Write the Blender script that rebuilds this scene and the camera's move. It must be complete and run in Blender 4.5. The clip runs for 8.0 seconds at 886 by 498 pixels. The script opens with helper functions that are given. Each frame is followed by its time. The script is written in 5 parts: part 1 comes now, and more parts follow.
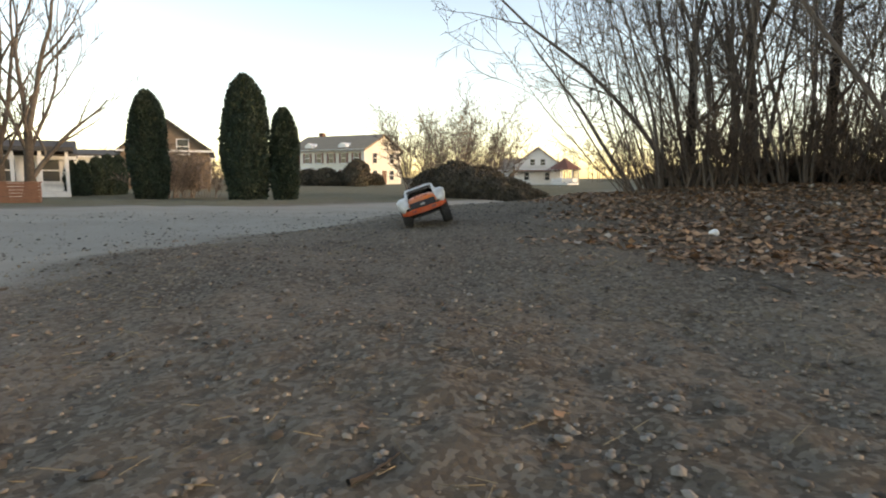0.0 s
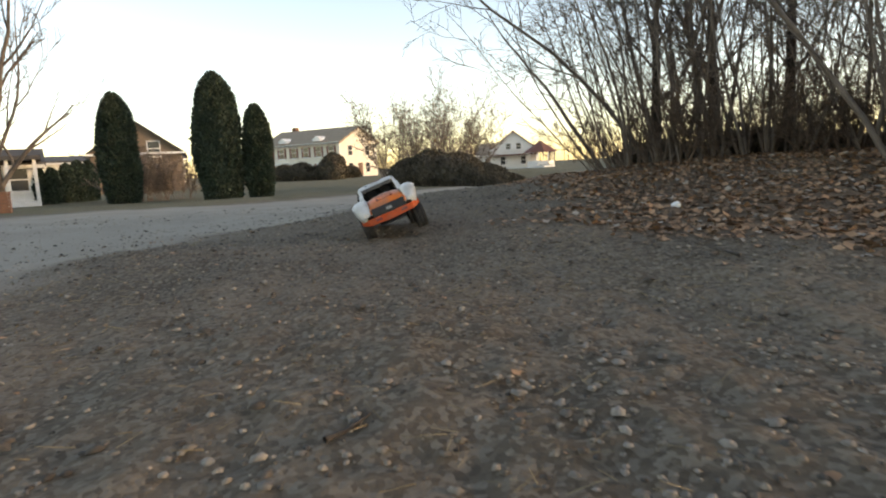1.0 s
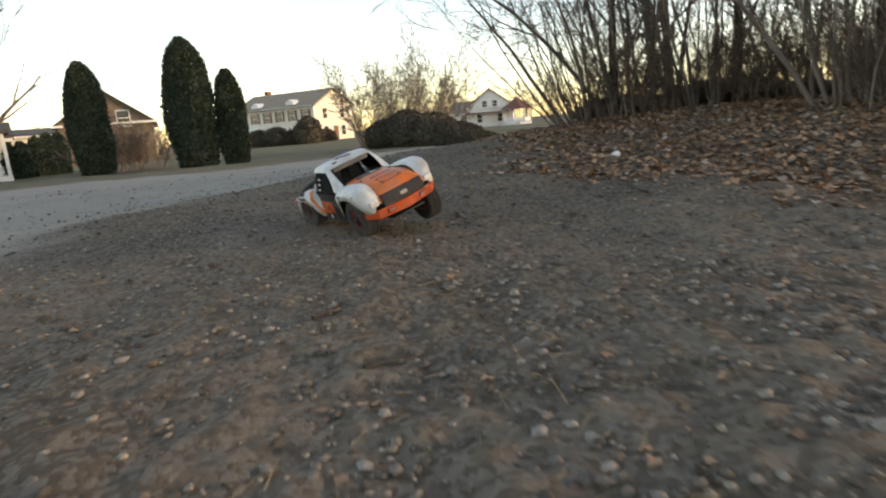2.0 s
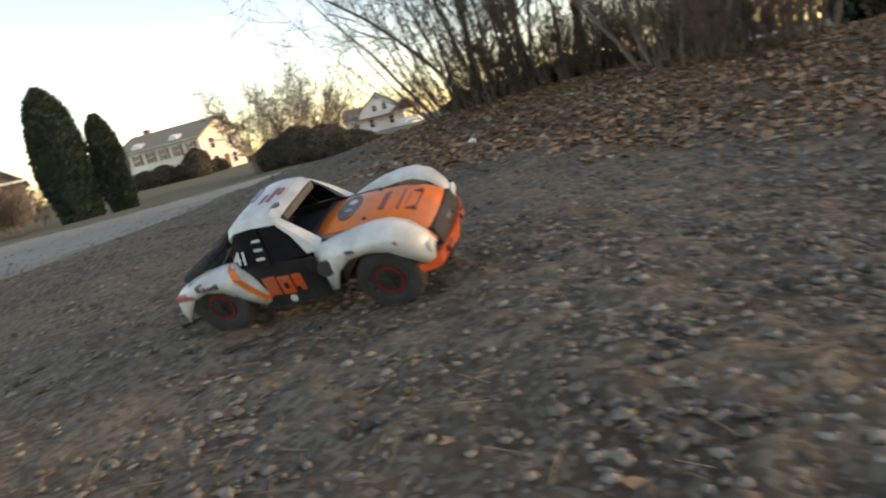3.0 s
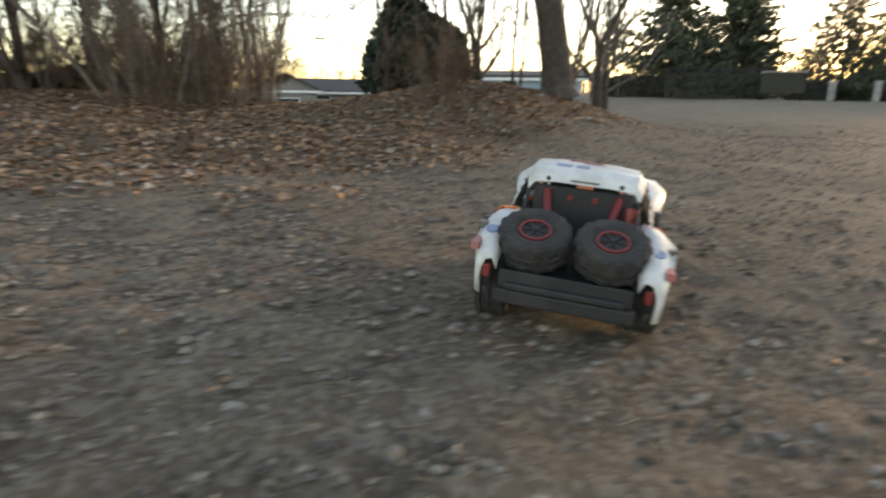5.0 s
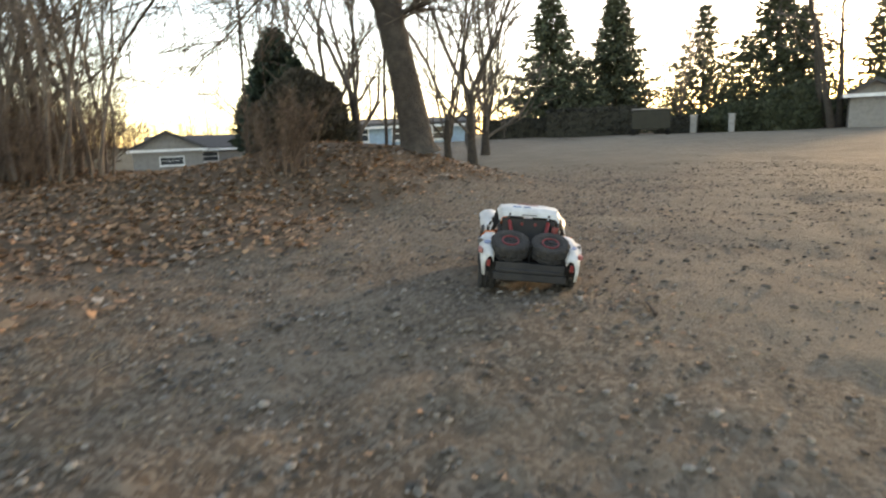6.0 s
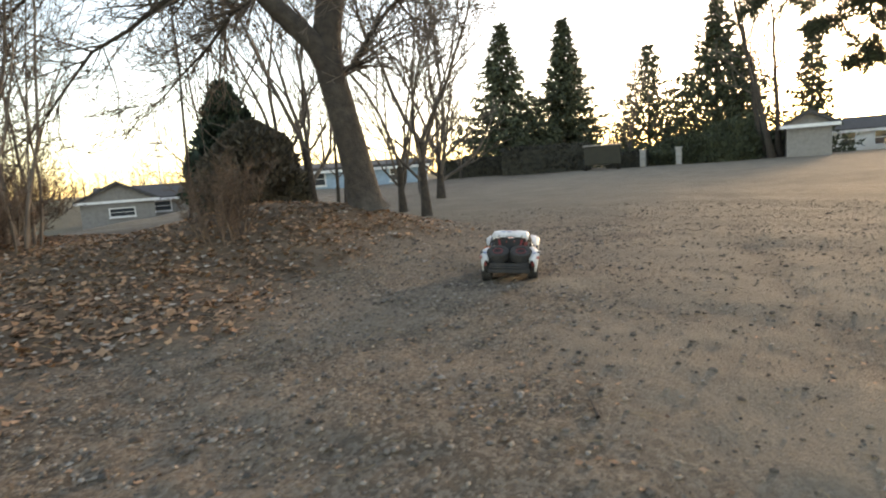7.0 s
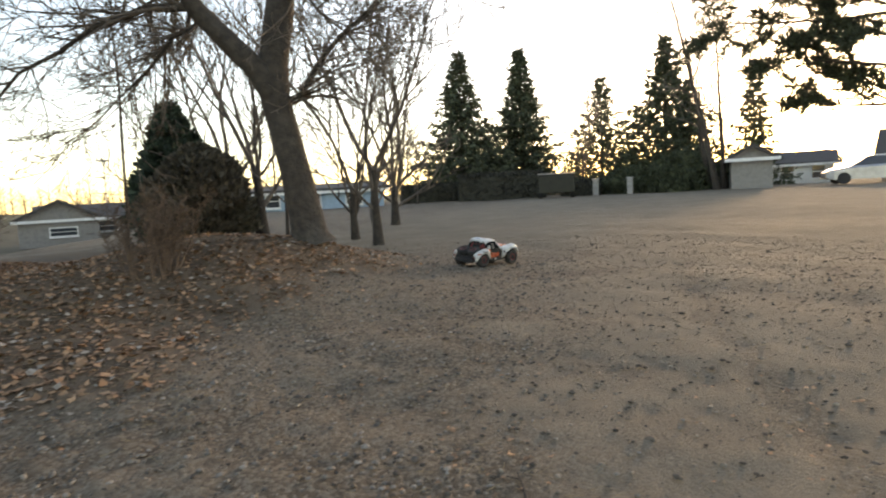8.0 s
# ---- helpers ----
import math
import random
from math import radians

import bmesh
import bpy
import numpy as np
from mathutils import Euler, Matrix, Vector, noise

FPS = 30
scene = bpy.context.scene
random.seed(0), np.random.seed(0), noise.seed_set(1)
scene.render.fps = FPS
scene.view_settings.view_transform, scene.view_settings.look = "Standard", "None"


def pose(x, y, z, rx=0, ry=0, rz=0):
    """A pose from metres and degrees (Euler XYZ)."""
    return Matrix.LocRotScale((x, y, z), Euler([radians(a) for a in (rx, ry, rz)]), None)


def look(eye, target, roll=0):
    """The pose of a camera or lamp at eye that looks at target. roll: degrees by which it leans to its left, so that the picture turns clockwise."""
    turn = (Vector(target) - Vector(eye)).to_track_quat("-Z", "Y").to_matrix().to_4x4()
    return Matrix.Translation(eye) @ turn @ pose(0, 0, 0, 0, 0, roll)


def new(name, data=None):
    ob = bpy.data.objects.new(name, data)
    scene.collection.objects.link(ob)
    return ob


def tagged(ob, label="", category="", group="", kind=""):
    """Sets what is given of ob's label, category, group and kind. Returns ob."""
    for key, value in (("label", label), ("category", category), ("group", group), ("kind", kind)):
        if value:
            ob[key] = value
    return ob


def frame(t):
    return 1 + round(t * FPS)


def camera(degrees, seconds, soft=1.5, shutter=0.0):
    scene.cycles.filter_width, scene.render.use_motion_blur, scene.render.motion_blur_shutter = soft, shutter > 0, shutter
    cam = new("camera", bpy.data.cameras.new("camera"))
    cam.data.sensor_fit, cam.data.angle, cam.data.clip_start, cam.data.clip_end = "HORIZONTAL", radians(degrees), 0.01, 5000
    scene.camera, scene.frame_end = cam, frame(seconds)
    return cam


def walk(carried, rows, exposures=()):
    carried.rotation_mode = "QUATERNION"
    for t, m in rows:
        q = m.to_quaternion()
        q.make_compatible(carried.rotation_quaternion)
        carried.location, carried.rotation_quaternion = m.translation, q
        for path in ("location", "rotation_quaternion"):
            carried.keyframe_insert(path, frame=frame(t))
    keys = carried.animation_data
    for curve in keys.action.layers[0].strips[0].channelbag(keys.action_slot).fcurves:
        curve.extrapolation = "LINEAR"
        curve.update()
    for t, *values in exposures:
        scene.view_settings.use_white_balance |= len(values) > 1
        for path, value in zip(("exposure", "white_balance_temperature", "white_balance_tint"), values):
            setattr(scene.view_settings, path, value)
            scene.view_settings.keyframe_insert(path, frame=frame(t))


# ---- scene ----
cam = camera(72.8, 8.0, soft=2.0, shutter=0.5)
PATH = [
    (0.0, pose(0.029, -0.007, 0.440, 83.25, -0.20, -0.02)),
    (0.5, pose(0.048, -0.042, 0.436, 83.00, 1.25, -0.67)),
    (1.0, pose(0.069, -0.107, 0.432, 82.10, 2.75, -2.19)),
    (2.5, pose(0.190, -0.750, 0.420, 76.96, 7.80, -7.95)),
    (3.0, pose(0.300, -0.870, 0.410, 76.85, 13.30, -14.40)),
    (3.5, pose(0.552, -1.150, 0.405, 74.50, 14.30, -22.60)),
    (4.0, pose(0.953, -1.710, 0.410, 72.90, 12.00, -32.80)),
    (4.2, pose(1.072, -1.800, 0.415, 73.00, 10.60, -35.20)),
    (5.3, pose(1.606, -2.210, 0.458, 76.50, -2.10, -51.04)),
    (5.5, pose(1.733, -2.215, 0.476, 77.25, -1.05, -53.12)),
    (6.0, pose(1.966, -2.236, 0.555, 79.25, 2.15, -56.43)),
    (6.5, pose(2.098, -2.235, 0.645, 81.65, 4.70, -58.88)),
    (7.0, pose(2.168, -2.250, 0.707, 82.62, 4.03, -60.33)),
    (7.5, pose(2.260, -2.262, 0.766, 83.92, 3.27, -61.60)),
    (8.0, pose(2.335, -2.275, 0.800, 84.60, 2.91, -64.30)),
]
walk(cam, PATH, [(0.0, 1.86, 8900, 20), (4.2, 1.92, 9000, 20), (5.3, 2.36, 9300, 20), (6.5, 2.40, 9250, 20), (8.0, 2.1, 9200, 20)])

# ---- sky and sun ----
SUN_BEARING, SUN_HEIGHT = 97.0, 8.0      # degrees clockwise from +y, degrees up
world = bpy.data.worlds.new("world")
scene.world = world
world.use_nodes = True
wn = world.node_tree.nodes
sky = wn.new("ShaderNodeTexSky")
sky.sky_type, sky.sun_disc = "NISHITA", False
sky.sun_elevation, sky.sun_rotation = radians(SUN_HEIGHT), radians(SUN_BEARING)
sky.air_density, sky.dust_density, sky.ozone_density = 0.8, 0.5, 1.2
world.node_tree.links.new(sky.outputs[0], wn["Background"].inputs[0])
wn["Background"].inputs[1].default_value = 0.15


sun = new("sun", bpy.data.lights.new("sun", "SUN"))
sun.data.energy, sun.data.angle, sun.data.color = 0.55, radians(5.0), (1.0, 0.80, 0.55)
sb, sh = radians(SUN_BEARING), radians(SUN_HEIGHT)
SUN_WAY = Vector((math.sin(sb) * math.cos(sh), math.cos(sb) * math.cos(sh), math.sin(sh)))
sun.matrix_world = look(SUN_WAY * 200, (0, 0, 0))


# ---- materials ----
def mat(name, base, rough=0.8, metal=0.0, vary=0.25, scale=20.0, bump=0.0, bump_scale=None, second=None, second_scale=4.0,
        amount=0.5, island=0.0, spec=0.5):
    """A surface with grain and stains: base is its colour, second that of its patches."""
    m = bpy.data.materials.new(name)
    m.use_nodes = True
    nt, n = m.node_tree, m.node_tree.nodes
    p = n["Principled BSDF"]
    p.inputs["Roughness"].default_value, p.inputs["Metallic"].default_value = rough, metal
    p.inputs["Specular IOR Level"].default_value = spec
    co = n.new("ShaderNodeTexCoord")
    fine = n.new("ShaderNodeTexNoise")
    fine.inputs["Scale"].default_value, fine.inputs["Detail"].default_value = scale, 6
    nt.links.new(co.outputs["Object"], fine.inputs["Vector"])
    rng = n.new("ShaderNodeMapRange")
    rng.inputs[1].default_value, rng.inputs[2].default_value = 0.25, 0.75
    rng.inputs[3].default_value, rng.inputs[4].default_value = 1 - vary, 1 + vary
    nt.links.new(fine.outputs[0], rng.inputs[0])
    coarse = n.new("ShaderNodeTexNoise")
    coarse.inputs["Scale"].default_value, coarse.inputs["Detail"].default_value = second_scale, 4
    nt.links.new(co.outputs["Object"], coarse.inputs["Vector"])
    ramp = n.new("ShaderNodeMapRange")
    ramp.inputs[1].default_value, ramp.inputs[2].default_value = 0.42, 0.66
    ramp.inputs[3].default_value, ramp.inputs[4].default_value = 0, amount
    nt.links.new(coarse.outputs[0], ramp.inputs[0])
    mix = n.new("ShaderNodeMix")
    mix.data_type = "RGBA"
    mix.inputs[6].default_value = (*base, 1)
    mix.inputs[7].default_value = (*(second or [c * 0.7 for c in base]), 1)
    nt.links.new(ramp.outputs[0], mix.inputs[0])
    mul = n.new("ShaderNodeMix")
    mul.data_type, mul.blend_type = "RGBA", "MULTIPLY"
    mul.inputs[0].default_value = 1
    nt.links.new(mix.outputs[2], mul.inputs[6])
    last = rng.outputs[0]
    if island:
        geo = n.new("ShaderNodeNewGeometry")
        ir = n.new("ShaderNodeMapRange")
        ir.inputs[3].default_value, ir.inputs[4].default_value = 1 - island, 1 + island
        nt.links.new(geo.outputs["Random Per Island"], ir.inputs[0])
        mm = n.new("ShaderNodeMath")
        mm.operation = "MULTIPLY"
        nt.links.new(ir.outputs[0], mm.inputs[0])
        nt.links.new(last, mm.inputs[1])
        last = mm.outputs[0]
    nt.links.new(last, mul.inputs[7])
    nt.links.new(mul.outputs[2], p.inputs["Base Color"])
    if bump:
        b = n.new("ShaderNodeBump")
        b.inputs["Strength"].default_value, b.inputs["Distance"].default_value = bump, 0.02
        bn = n.new("ShaderNodeTexNoise")
        bn.inputs["Scale"].default_value, bn.inputs["Detail"].default_value = bump_scale or scale * 2, 5
        nt.links.new(co.outputs["Object"], bn.inputs["Vector"])
        nt.links.new(bn.outputs[0], b.inputs["Height"])
        nt.links.new(b.outputs[0], p.inputs["Normal"])
    return m


BARK = mat("bark", (0.052, 0.041, 0.032), 0.95, vary=0.4, scale=14, bump=0.8, bump_scale=30, second=(0.085, 0.072, 0.058), second_scale=2)
TWIG = mat("twig_bark", (0.125, 0.102, 0.083), 0.95, vary=0.3, scale=5, island=0.3)
THICKET = mat("thicket_bark", (0.185, 0.148, 0.122), 0.95, vary=0.3, scale=5, island=0.4)
SPRUCE = mat("spruce_needles", (0.050, 0.062, 0.034), 0.8, vary=0.3, scale=8, island=0.4, second=(0.07, 0.075, 0.035), second_scale=.6)
DEADWOOD = mat("dead_brush_bark", (0.135, 0.092, 0.066), 0.95, vary=0.3, scale=5, island=0.4)
CEDAR = mat("cedar_foliage", (0.030, 0.052, 0.032), 0.75, vary=0.35, scale=6, island=0.45, second=(0.05, 0.06, 0.035), second_scale=.8)
BRUSH = mat("dense_brush", (0.105, 0.086, 0.062), 0.9, vary=0.3, scale=6, island=0.4, second=(0.06, 0.062, 0.04), second_scale=1)
PINE = mat("pine_needles", (0.045, 0.055, 0.028), 0.8, vary=0.3, scale=8, island=0.4)


# ---- mesh helpers ----
def mesh_from(name, verts, faces, material, smooth=False, attribute=None):
    me = bpy.data.meshes.new(name)
    faces = np.asarray(faces, np.int32)
    verts = np.asarray(verts, np.float32)
    k = faces.shape[1]
    me.vertices.add(len(verts))
    me.vertices.foreach_set("co", verts.ravel())
    me.loops.add(faces.size)
    me.loops.foreach_set("vertex_index", faces.ravel())
    me.polygons.add(len(faces))
    me.polygons.foreach_set("loop_start", np.arange(0, faces.size, k, dtype=np.int32))
    me.polygons.foreach_set("loop_total", np.full(len(faces), k, np.int32))
    if smooth:
        me.polygons.foreach_set("use_smooth", np.ones(len(faces), bool))
    for m in material if isinstance(material, (list, tuple)) else [material]:
        me.materials.append(m)
    me.update(calc_edges=True)
    if attribute is not None:
        a = me.color_attributes.new("zone", "FLOAT_COLOR", "POINT")
        a.data.foreach_set("color", np.asarray(attribute, np.float32).ravel())
    return me


def under(name, data, parent=None, label="", m=None):
    ob = new(name, data)
    if parent is not None:
        ob.parent = parent
    if m is not None:
        ob.matrix_basis = m
    if label:
        ob["label"] = label
    return ob


def part(name, bm, material, parent, label="", m=None, smooth=False):
    """One mesh object from a bmesh, under a thing or a part."""
    me = bpy.data.meshes.new(name)
    bm.normal_update()
    bm.to_mesh(me)
    bm.free()
    for x in material if isinstance(material, (list, tuple)) else [material]:
        me.materials.append(x)
    if smooth:
        for f in me.polygons:
            f.use_smooth = True
    return under(name, me, parent, label, m)


def box(x0, y0, z0, x1, y1, z1, bevel=0.0, bm=None):
    bm = bm or bmesh.new()
    made = bmesh.ops.create_cube(bm, size=1, matrix=Matrix.Translation(((x0 + x1) / 2, (y0 + y1) / 2, (z0 + z1) / 2))
                                 @ Matrix.Diagonal((abs(x1 - x0), abs(y1 - y0), abs(z1 - z0), 1)))
    if bevel:
        edges = list({e for v in made["verts"] for e in v.link_edges})
        bmesh.ops.bevel(bm, geom=edges, offset=bevel, segments=2, affect="EDGES", profile=0.5)
    return bm


def cyl(r, depth, m=None, segments=20, r2=None, bevel=0.0, bm=None):
    bm = bm or bmesh.new()
    made = bmesh.ops.create_cone(bm, cap_ends=True, segments=segments, radius1=r, radius2=r if r2 is None else r2, depth=depth, matrix=m or Matrix())
    if bevel:
        es = [e for e in {e for v in made["verts"] for e in v.link_edges} if any(len(f.verts) > 4 for f in e.link_faces)]
        bmesh.ops.bevel(bm, geom=es, offset=bevel, segments=2, affect="EDGES", profile=0.5)
    return bm


def tubes(segs, sides=4):
    """Verts and faces of tapered tubes: rows of p0 (3), p1 (3), r0, r1."""
    s = np.asarray(segs, float)
    p0, p1, r0, r1 = s[:, :3], s[:, 3:6], s[:, 6], s[:, 7]
    d = p1 - p0
    d = d / (np.linalg.norm(d, axis=1, keepdims=True) + 1e-9)
    ref = np.where(np.abs(d[:, 2:3]) > 0.9, [[1.0, 0, 0]], [[0, 0, 1.0]])
    u = np.cross(d, ref)
    u /= np.linalg.norm(u, axis=1, keepdims=True) + 1e-9
    w = np.cross(d, u)
    a = np.arange(sides) * 2 * np.pi / sides
    ring = np.cos(a)[None, :, None] * u[:, None] + np.sin(a)[None, :, None] * w[:, None]
    v = np.concatenate([p0[:, None] + ring * r0[:, None, None], p1[:, None] + ring * r1[:, None, None]], 1)
    i = np.arange(sides)
    quad = np.stack([i, (i + 1) % sides, (i + 1) % sides + sides, i + sides], 1)
    f = quad[None] + (np.arange(len(s)) * 2 * sides)[:, None, None]
    return v.reshape(-1, 3), f.reshape(-1, 4)


def limb(points, radii, sides=10):
    """Verts and faces of one unbroken tapered limb through the points."""
    p, r = np.asarray(points, float), np.asarray(radii, float)
    d = np.gradient(p, axis=0)
    d /= np.linalg.norm(d, axis=1, keepdims=True) + 1e-9
    ref = np.array([1.0, 0, 0]) if abs(d[0, 2]) > 0.7 else np.array([0, 0, 1.0])
    u = np.cross(d, ref)
    u /= np.linalg.norm(u, axis=1, keepdims=True) + 1e-9
    w = np.cross(d, u)
    a = np.arange(sides) * 2 * np.pi / sides
    v = p[:, None] + (np.cos(a)[None, :, None] * u[:, None] + np.sin(a)[None, :, None] * w[:, None]) * r[:, None, None]
    i, j = np.meshgrid(np.arange(len(p) - 1), np.arange(sides), indexing="ij")
    k = (j + 1) % sides
    return v.reshape(-1, 3), np.stack([i * sides + j, i * sides + k, (i + 1) * sides + k, (i + 1) * sides + j], -1).reshape(-1, 4)


def stuff(ob):
    ob["kind"] = "stuff"
    return ob


def flakes(points, ways, length, width, rng, curl=0.3):
    """Small bent leaf-like pieces: two quads each, at the points, along the ways."""
    n = len(points)
    ways = ways / (np.linalg.norm(ways, axis=1, keepdims=True) + 1e-9)
    side = np.cross(ways, rng.normal(size=(n, 3)))
    side /= np.linalg.norm(side, axis=1, keepdims=True) + 1e-9
    up = np.cross(side, ways)
    L = (length * rng.uniform(0.6, 1.3, n))[:, None]
    W = (width * rng.uniform(0.6, 1.3, n))[:, None]
    a = points - side * W * 0.3
    b = points + side * W * 0.3
    mid = points + ways * L * 0.5 + up * L * curl * 0.5
    c, d = mid + side * W * 0.5, mid - side * W * 0.5
    tip = points + ways * L
    e, f = tip + side * W * 0.12, tip - side * W * 0.12
    v = np.stack([a, b, c, d, e, f], 1).reshape(-1, 3)
    k = (np.arange(n) * 6)[:, None]
    return v, np.concatenate([k + [[0, 1, 2, 3]], k + [[3, 2, 4, 5]]])


# ---- the lie of the land ----
def smooth01(a, b, v):
    t = np.clip((v - a) / (b - a), 0, 1)
    return t * t * (3 - 2 * t)


def wave(x, y, seed, size):
    """A cheap smooth noise from sines, about -1 to 1."""
    r = np.random.default_rng(seed)
    out = 0
    for _ in range(7):
        a, k, p = r.uniform(0, 6.28), r.uniform(0.6, 1.7) * 6.28 / size, r.uniform(0, 6.28)
        out = out + np.sin((x * np.cos(a) + y * np.sin(a)) * k + p)
    return out / 3.5


def bump(x, y, cx, cy, sx, sy, h):
    return h * np.exp(-(((x - cx) / sx) ** 2 + ((y - cy) / sy) ** 2) / 2)


def road_near(x, y):
    """How far a point lies beyond the gravel road's near edge (towards the road)."""
    edge = np.interp(y, [-12, -2, 1.9, 3.5, 5.0, 6.3, 11, 20, 60], [-4.5, -2.2, -1.45, -1.5, -0.85, -0.2, 2.0, 6.5, 26])
    return edge - x


def height(x, y):
    x, y = np.asarray(x, float), np.asarray(y, float)
    far = np.hypot(x, y)
    z = -0.62 * smooth01(3, 32, y) * (1 - smooth01(1, 9, x - 0.25 * y))
    z = z - 0.08 * smooth01(5.0, 10.0, x) + 0.18 * smooth01(14, 40, x)
    z = z + bump(x, y, 3.9, 6.4, 2.2, 2.6, 0.45) + bump(x, y, 6.6, 1.9, 1.3, 0.95, 0.48)
    z = z - 1.9 * smooth01(4, 18, y - 0.75 * x) * smooth01(2, 10, x) * smooth01(75, 55, far)
    z = z - 0.05 * smooth01(0.0, 1.2, road_near(x, y)) * smooth01(16, 8, far)
    z = z + 0.018 * wave(x, y, 3, 1.3) * smooth01(60, 10, far) + 0.05 * wave(x, y, 5, 9) * smooth01(0.5, 8, far)
    return z


def ground_z(x, y):
    return float(height(x, y))


def leaf_zone(x, y):
    """0 to 1: how thick the fallen leaves lie."""
    edge = np.interp(x, [0.65, 1.1, 1.7, 2.5, 3.0, 3.7, 4.4, 5.5, 7.3, 9, 12], [3.0, 2.1, 1.0, 0.15, -0.1, 0.0, 0.1, 0.25, 0.5, 1.6, 4.0])
    side = np.interp(y, [0, 3, 7, 12, 15], [2.2, 0.6, 1.0, 3.0, 6.0])
    d = np.minimum(y - edge, x - side)
    d = np.minimum(d, np.minimum(11 - x, 11 - y))
    return smooth01(-0.15, 0.75, d + 0.28 * wave(x, y, 11, 1.3) + 0.12 * wave(x, y, 12, 0.4))


def road_zone(x, y):
    w = road_near(x, y) + 0.25 * wave(x, y, 21, 1.5)
    return smooth01(0.0, 0.5, w) * smooth01(9.5, 8.0, w)


# ---- ground ----
def ground_material():
    m = bpy.data.materials.new("gravel_ground")
    m.use_nodes = True
    nt, n = m.node_tree, m.node_tree.nodes
    p = n["Principled BSDF"]
    p.inputs["Roughness"].default_value = 0.95
    p.inputs["Specular IOR Level"].default_value = 0.25
    co = n.new("ShaderNodeTexCoord")
    zone = n.new("ShaderNodeAttribute")
    zone.attribute_name = "zone"
    sep = n.new("ShaderNodeSeparateColor")
    nt.links.new(zone.outputs["Color"], sep.inputs[0])

    def noise_of(scale, detail=6, rough=0.6):
        t = n.new("ShaderNodeTexNoise")
        t.inputs["Scale"].default_value, t.inputs["Detail"].default_value, t.inputs["Roughness"].default_value = scale, detail, rough
        nt.links.new(co.outputs["Object"], t.inputs["Vector"])
        return t.outputs[0]

    def ramp(value, lo, hi, a=0.0, b=1.0):
        r = n.new("ShaderNodeMapRange")
        for i, v in enumerate((lo, hi, a, b)):
            r.inputs[i + 1].default_value = v
        nt.links.new(value, r.inputs[0])
        return r.outputs[0]

    def blend(fac, a, b, mode="MIX"):
        x = n.new("ShaderNodeMix")
        x.data_type, x.blend_type = "RGBA", mode
        for k, v in ((0, fac), (6, a), (7, b)):
            if isinstance(v, (tuple, float)):
                x.inputs[k].default_value = v if isinstance(v, float) else (*v, 1)
            else:
                nt.links.new(v, x.inputs[k])
        return x.outputs[2]

    soil = blend(ramp(noise_of(1.1), 0.40, 0.60), (0.182, 0.142, 0.102), (0.112, 0.085, 0.059))
    soil = blend(ramp(noise_of(0.9, 5), 0.52, 0.68, 0, 0.3), soil, (0.170, 0.116, 0.076))
    pebble = n.new("ShaderNodeTexVoronoi")
    pebble.inputs["Scale"].default_value = 75
    nt.links.new(co.outputs["Object"], pebble.inputs["Vector"])
    grit = n.new("ShaderNodeRGBToBW")
    nt.links.new(pebble.outputs["Color"], grit.inputs[0])
    soil = blend(ramp(grit.outputs[0], 0.52, 0.72, 0, 0.75), soil, (0.225, 0.188, 0.145))
    soil = blend(ramp(grit.outputs[0], 0.40, 0.25, 0, 0.55), soil, (0.085, 0.066, 0.048))
    soil = blend(ramp(noise_of(26, 8, 0.75), 0.55, 0.72, 0, 0.7), soil, (0.075, 0.062, 0.05))
    road = blend(ramp(noise_of(0.8, 7), 0.35, 0.7), (0.36, 0.32, 0.262), (0.29, 0.252, 0.205))
    road = blend(ramp(noise_of(40, 8, 0.75), 0.52, 0.75, 0, 0.55), road, (0.20, 0.172, 0.14))
    litter = blend(ramp(noise_of(22, 6, 0.7), 0.35, 0.65), (0.115, 0.078, 0.050), (0.175, 0.120, 0.078))
    litter = blend(ramp(noise_of(2.5), 0.4, 0.65, 0, 0.5), litter, (0.09, 0.068, 0.050))
    lawn = blend(ramp(noise_of(0.35, 8), 0.35, 0.65), (0.13, 0.118, 0.066), (0.175, 0.145, 0.09))
    lawn = blend(ramp(noise_of(6, 8, .7), 0.4, 0.65, 0, 0.6), lawn, (0.095, 0.085, 0.05))
    sand = blend(ramp(noise_of(1.1, 7), 0.35, 0.68), (0.215, 0.178, 0.130), (0.165, 0.135, 0.100))
    sand = blend(ramp(noise_of(34, 8, 0.75), 0.54, 0.74, 0, 0.5), sand, (0.115, 0.094, 0.072))
    alpha = n.new("ShaderNodeMath")
    alpha.operation = "MULTIPLY"
    alpha.inputs[1].default_value = 1.0
    nt.links.new(zone.outputs["Alpha"], alpha.inputs[0])
    c = blend(alpha.outputs[0], soil, sand)
    c = blend(sep.outputs[0], c, road)
    c = blend(sep.outputs[2], c, lawn)
    c = blend(sep.outputs[1], c, litter)
    nt.links.new(c, p.inputs["Base Color"])
    hsum = n.new("ShaderNodeMath")
    hsum.operation = "ADD"
    nt.links.new(noise_of(60, 8, 0.75), hsum.inputs[0])
    nt.links.new(ramp(pebble.outputs["Distance"], 0, 0.6, 0.6, 0), hsum.inputs[1])
    b = n.new("ShaderNodeBump")
    b.inputs["Strength"].default_value, b.inputs["Distance"].default_value = 0.65, 0.012
    nt.links.new(hsum.outputs[0], b.inputs["Height"])
    nt.links.new(b.outputs[0], p.inputs["Normal"])
    return m


GROUND = ground_material()


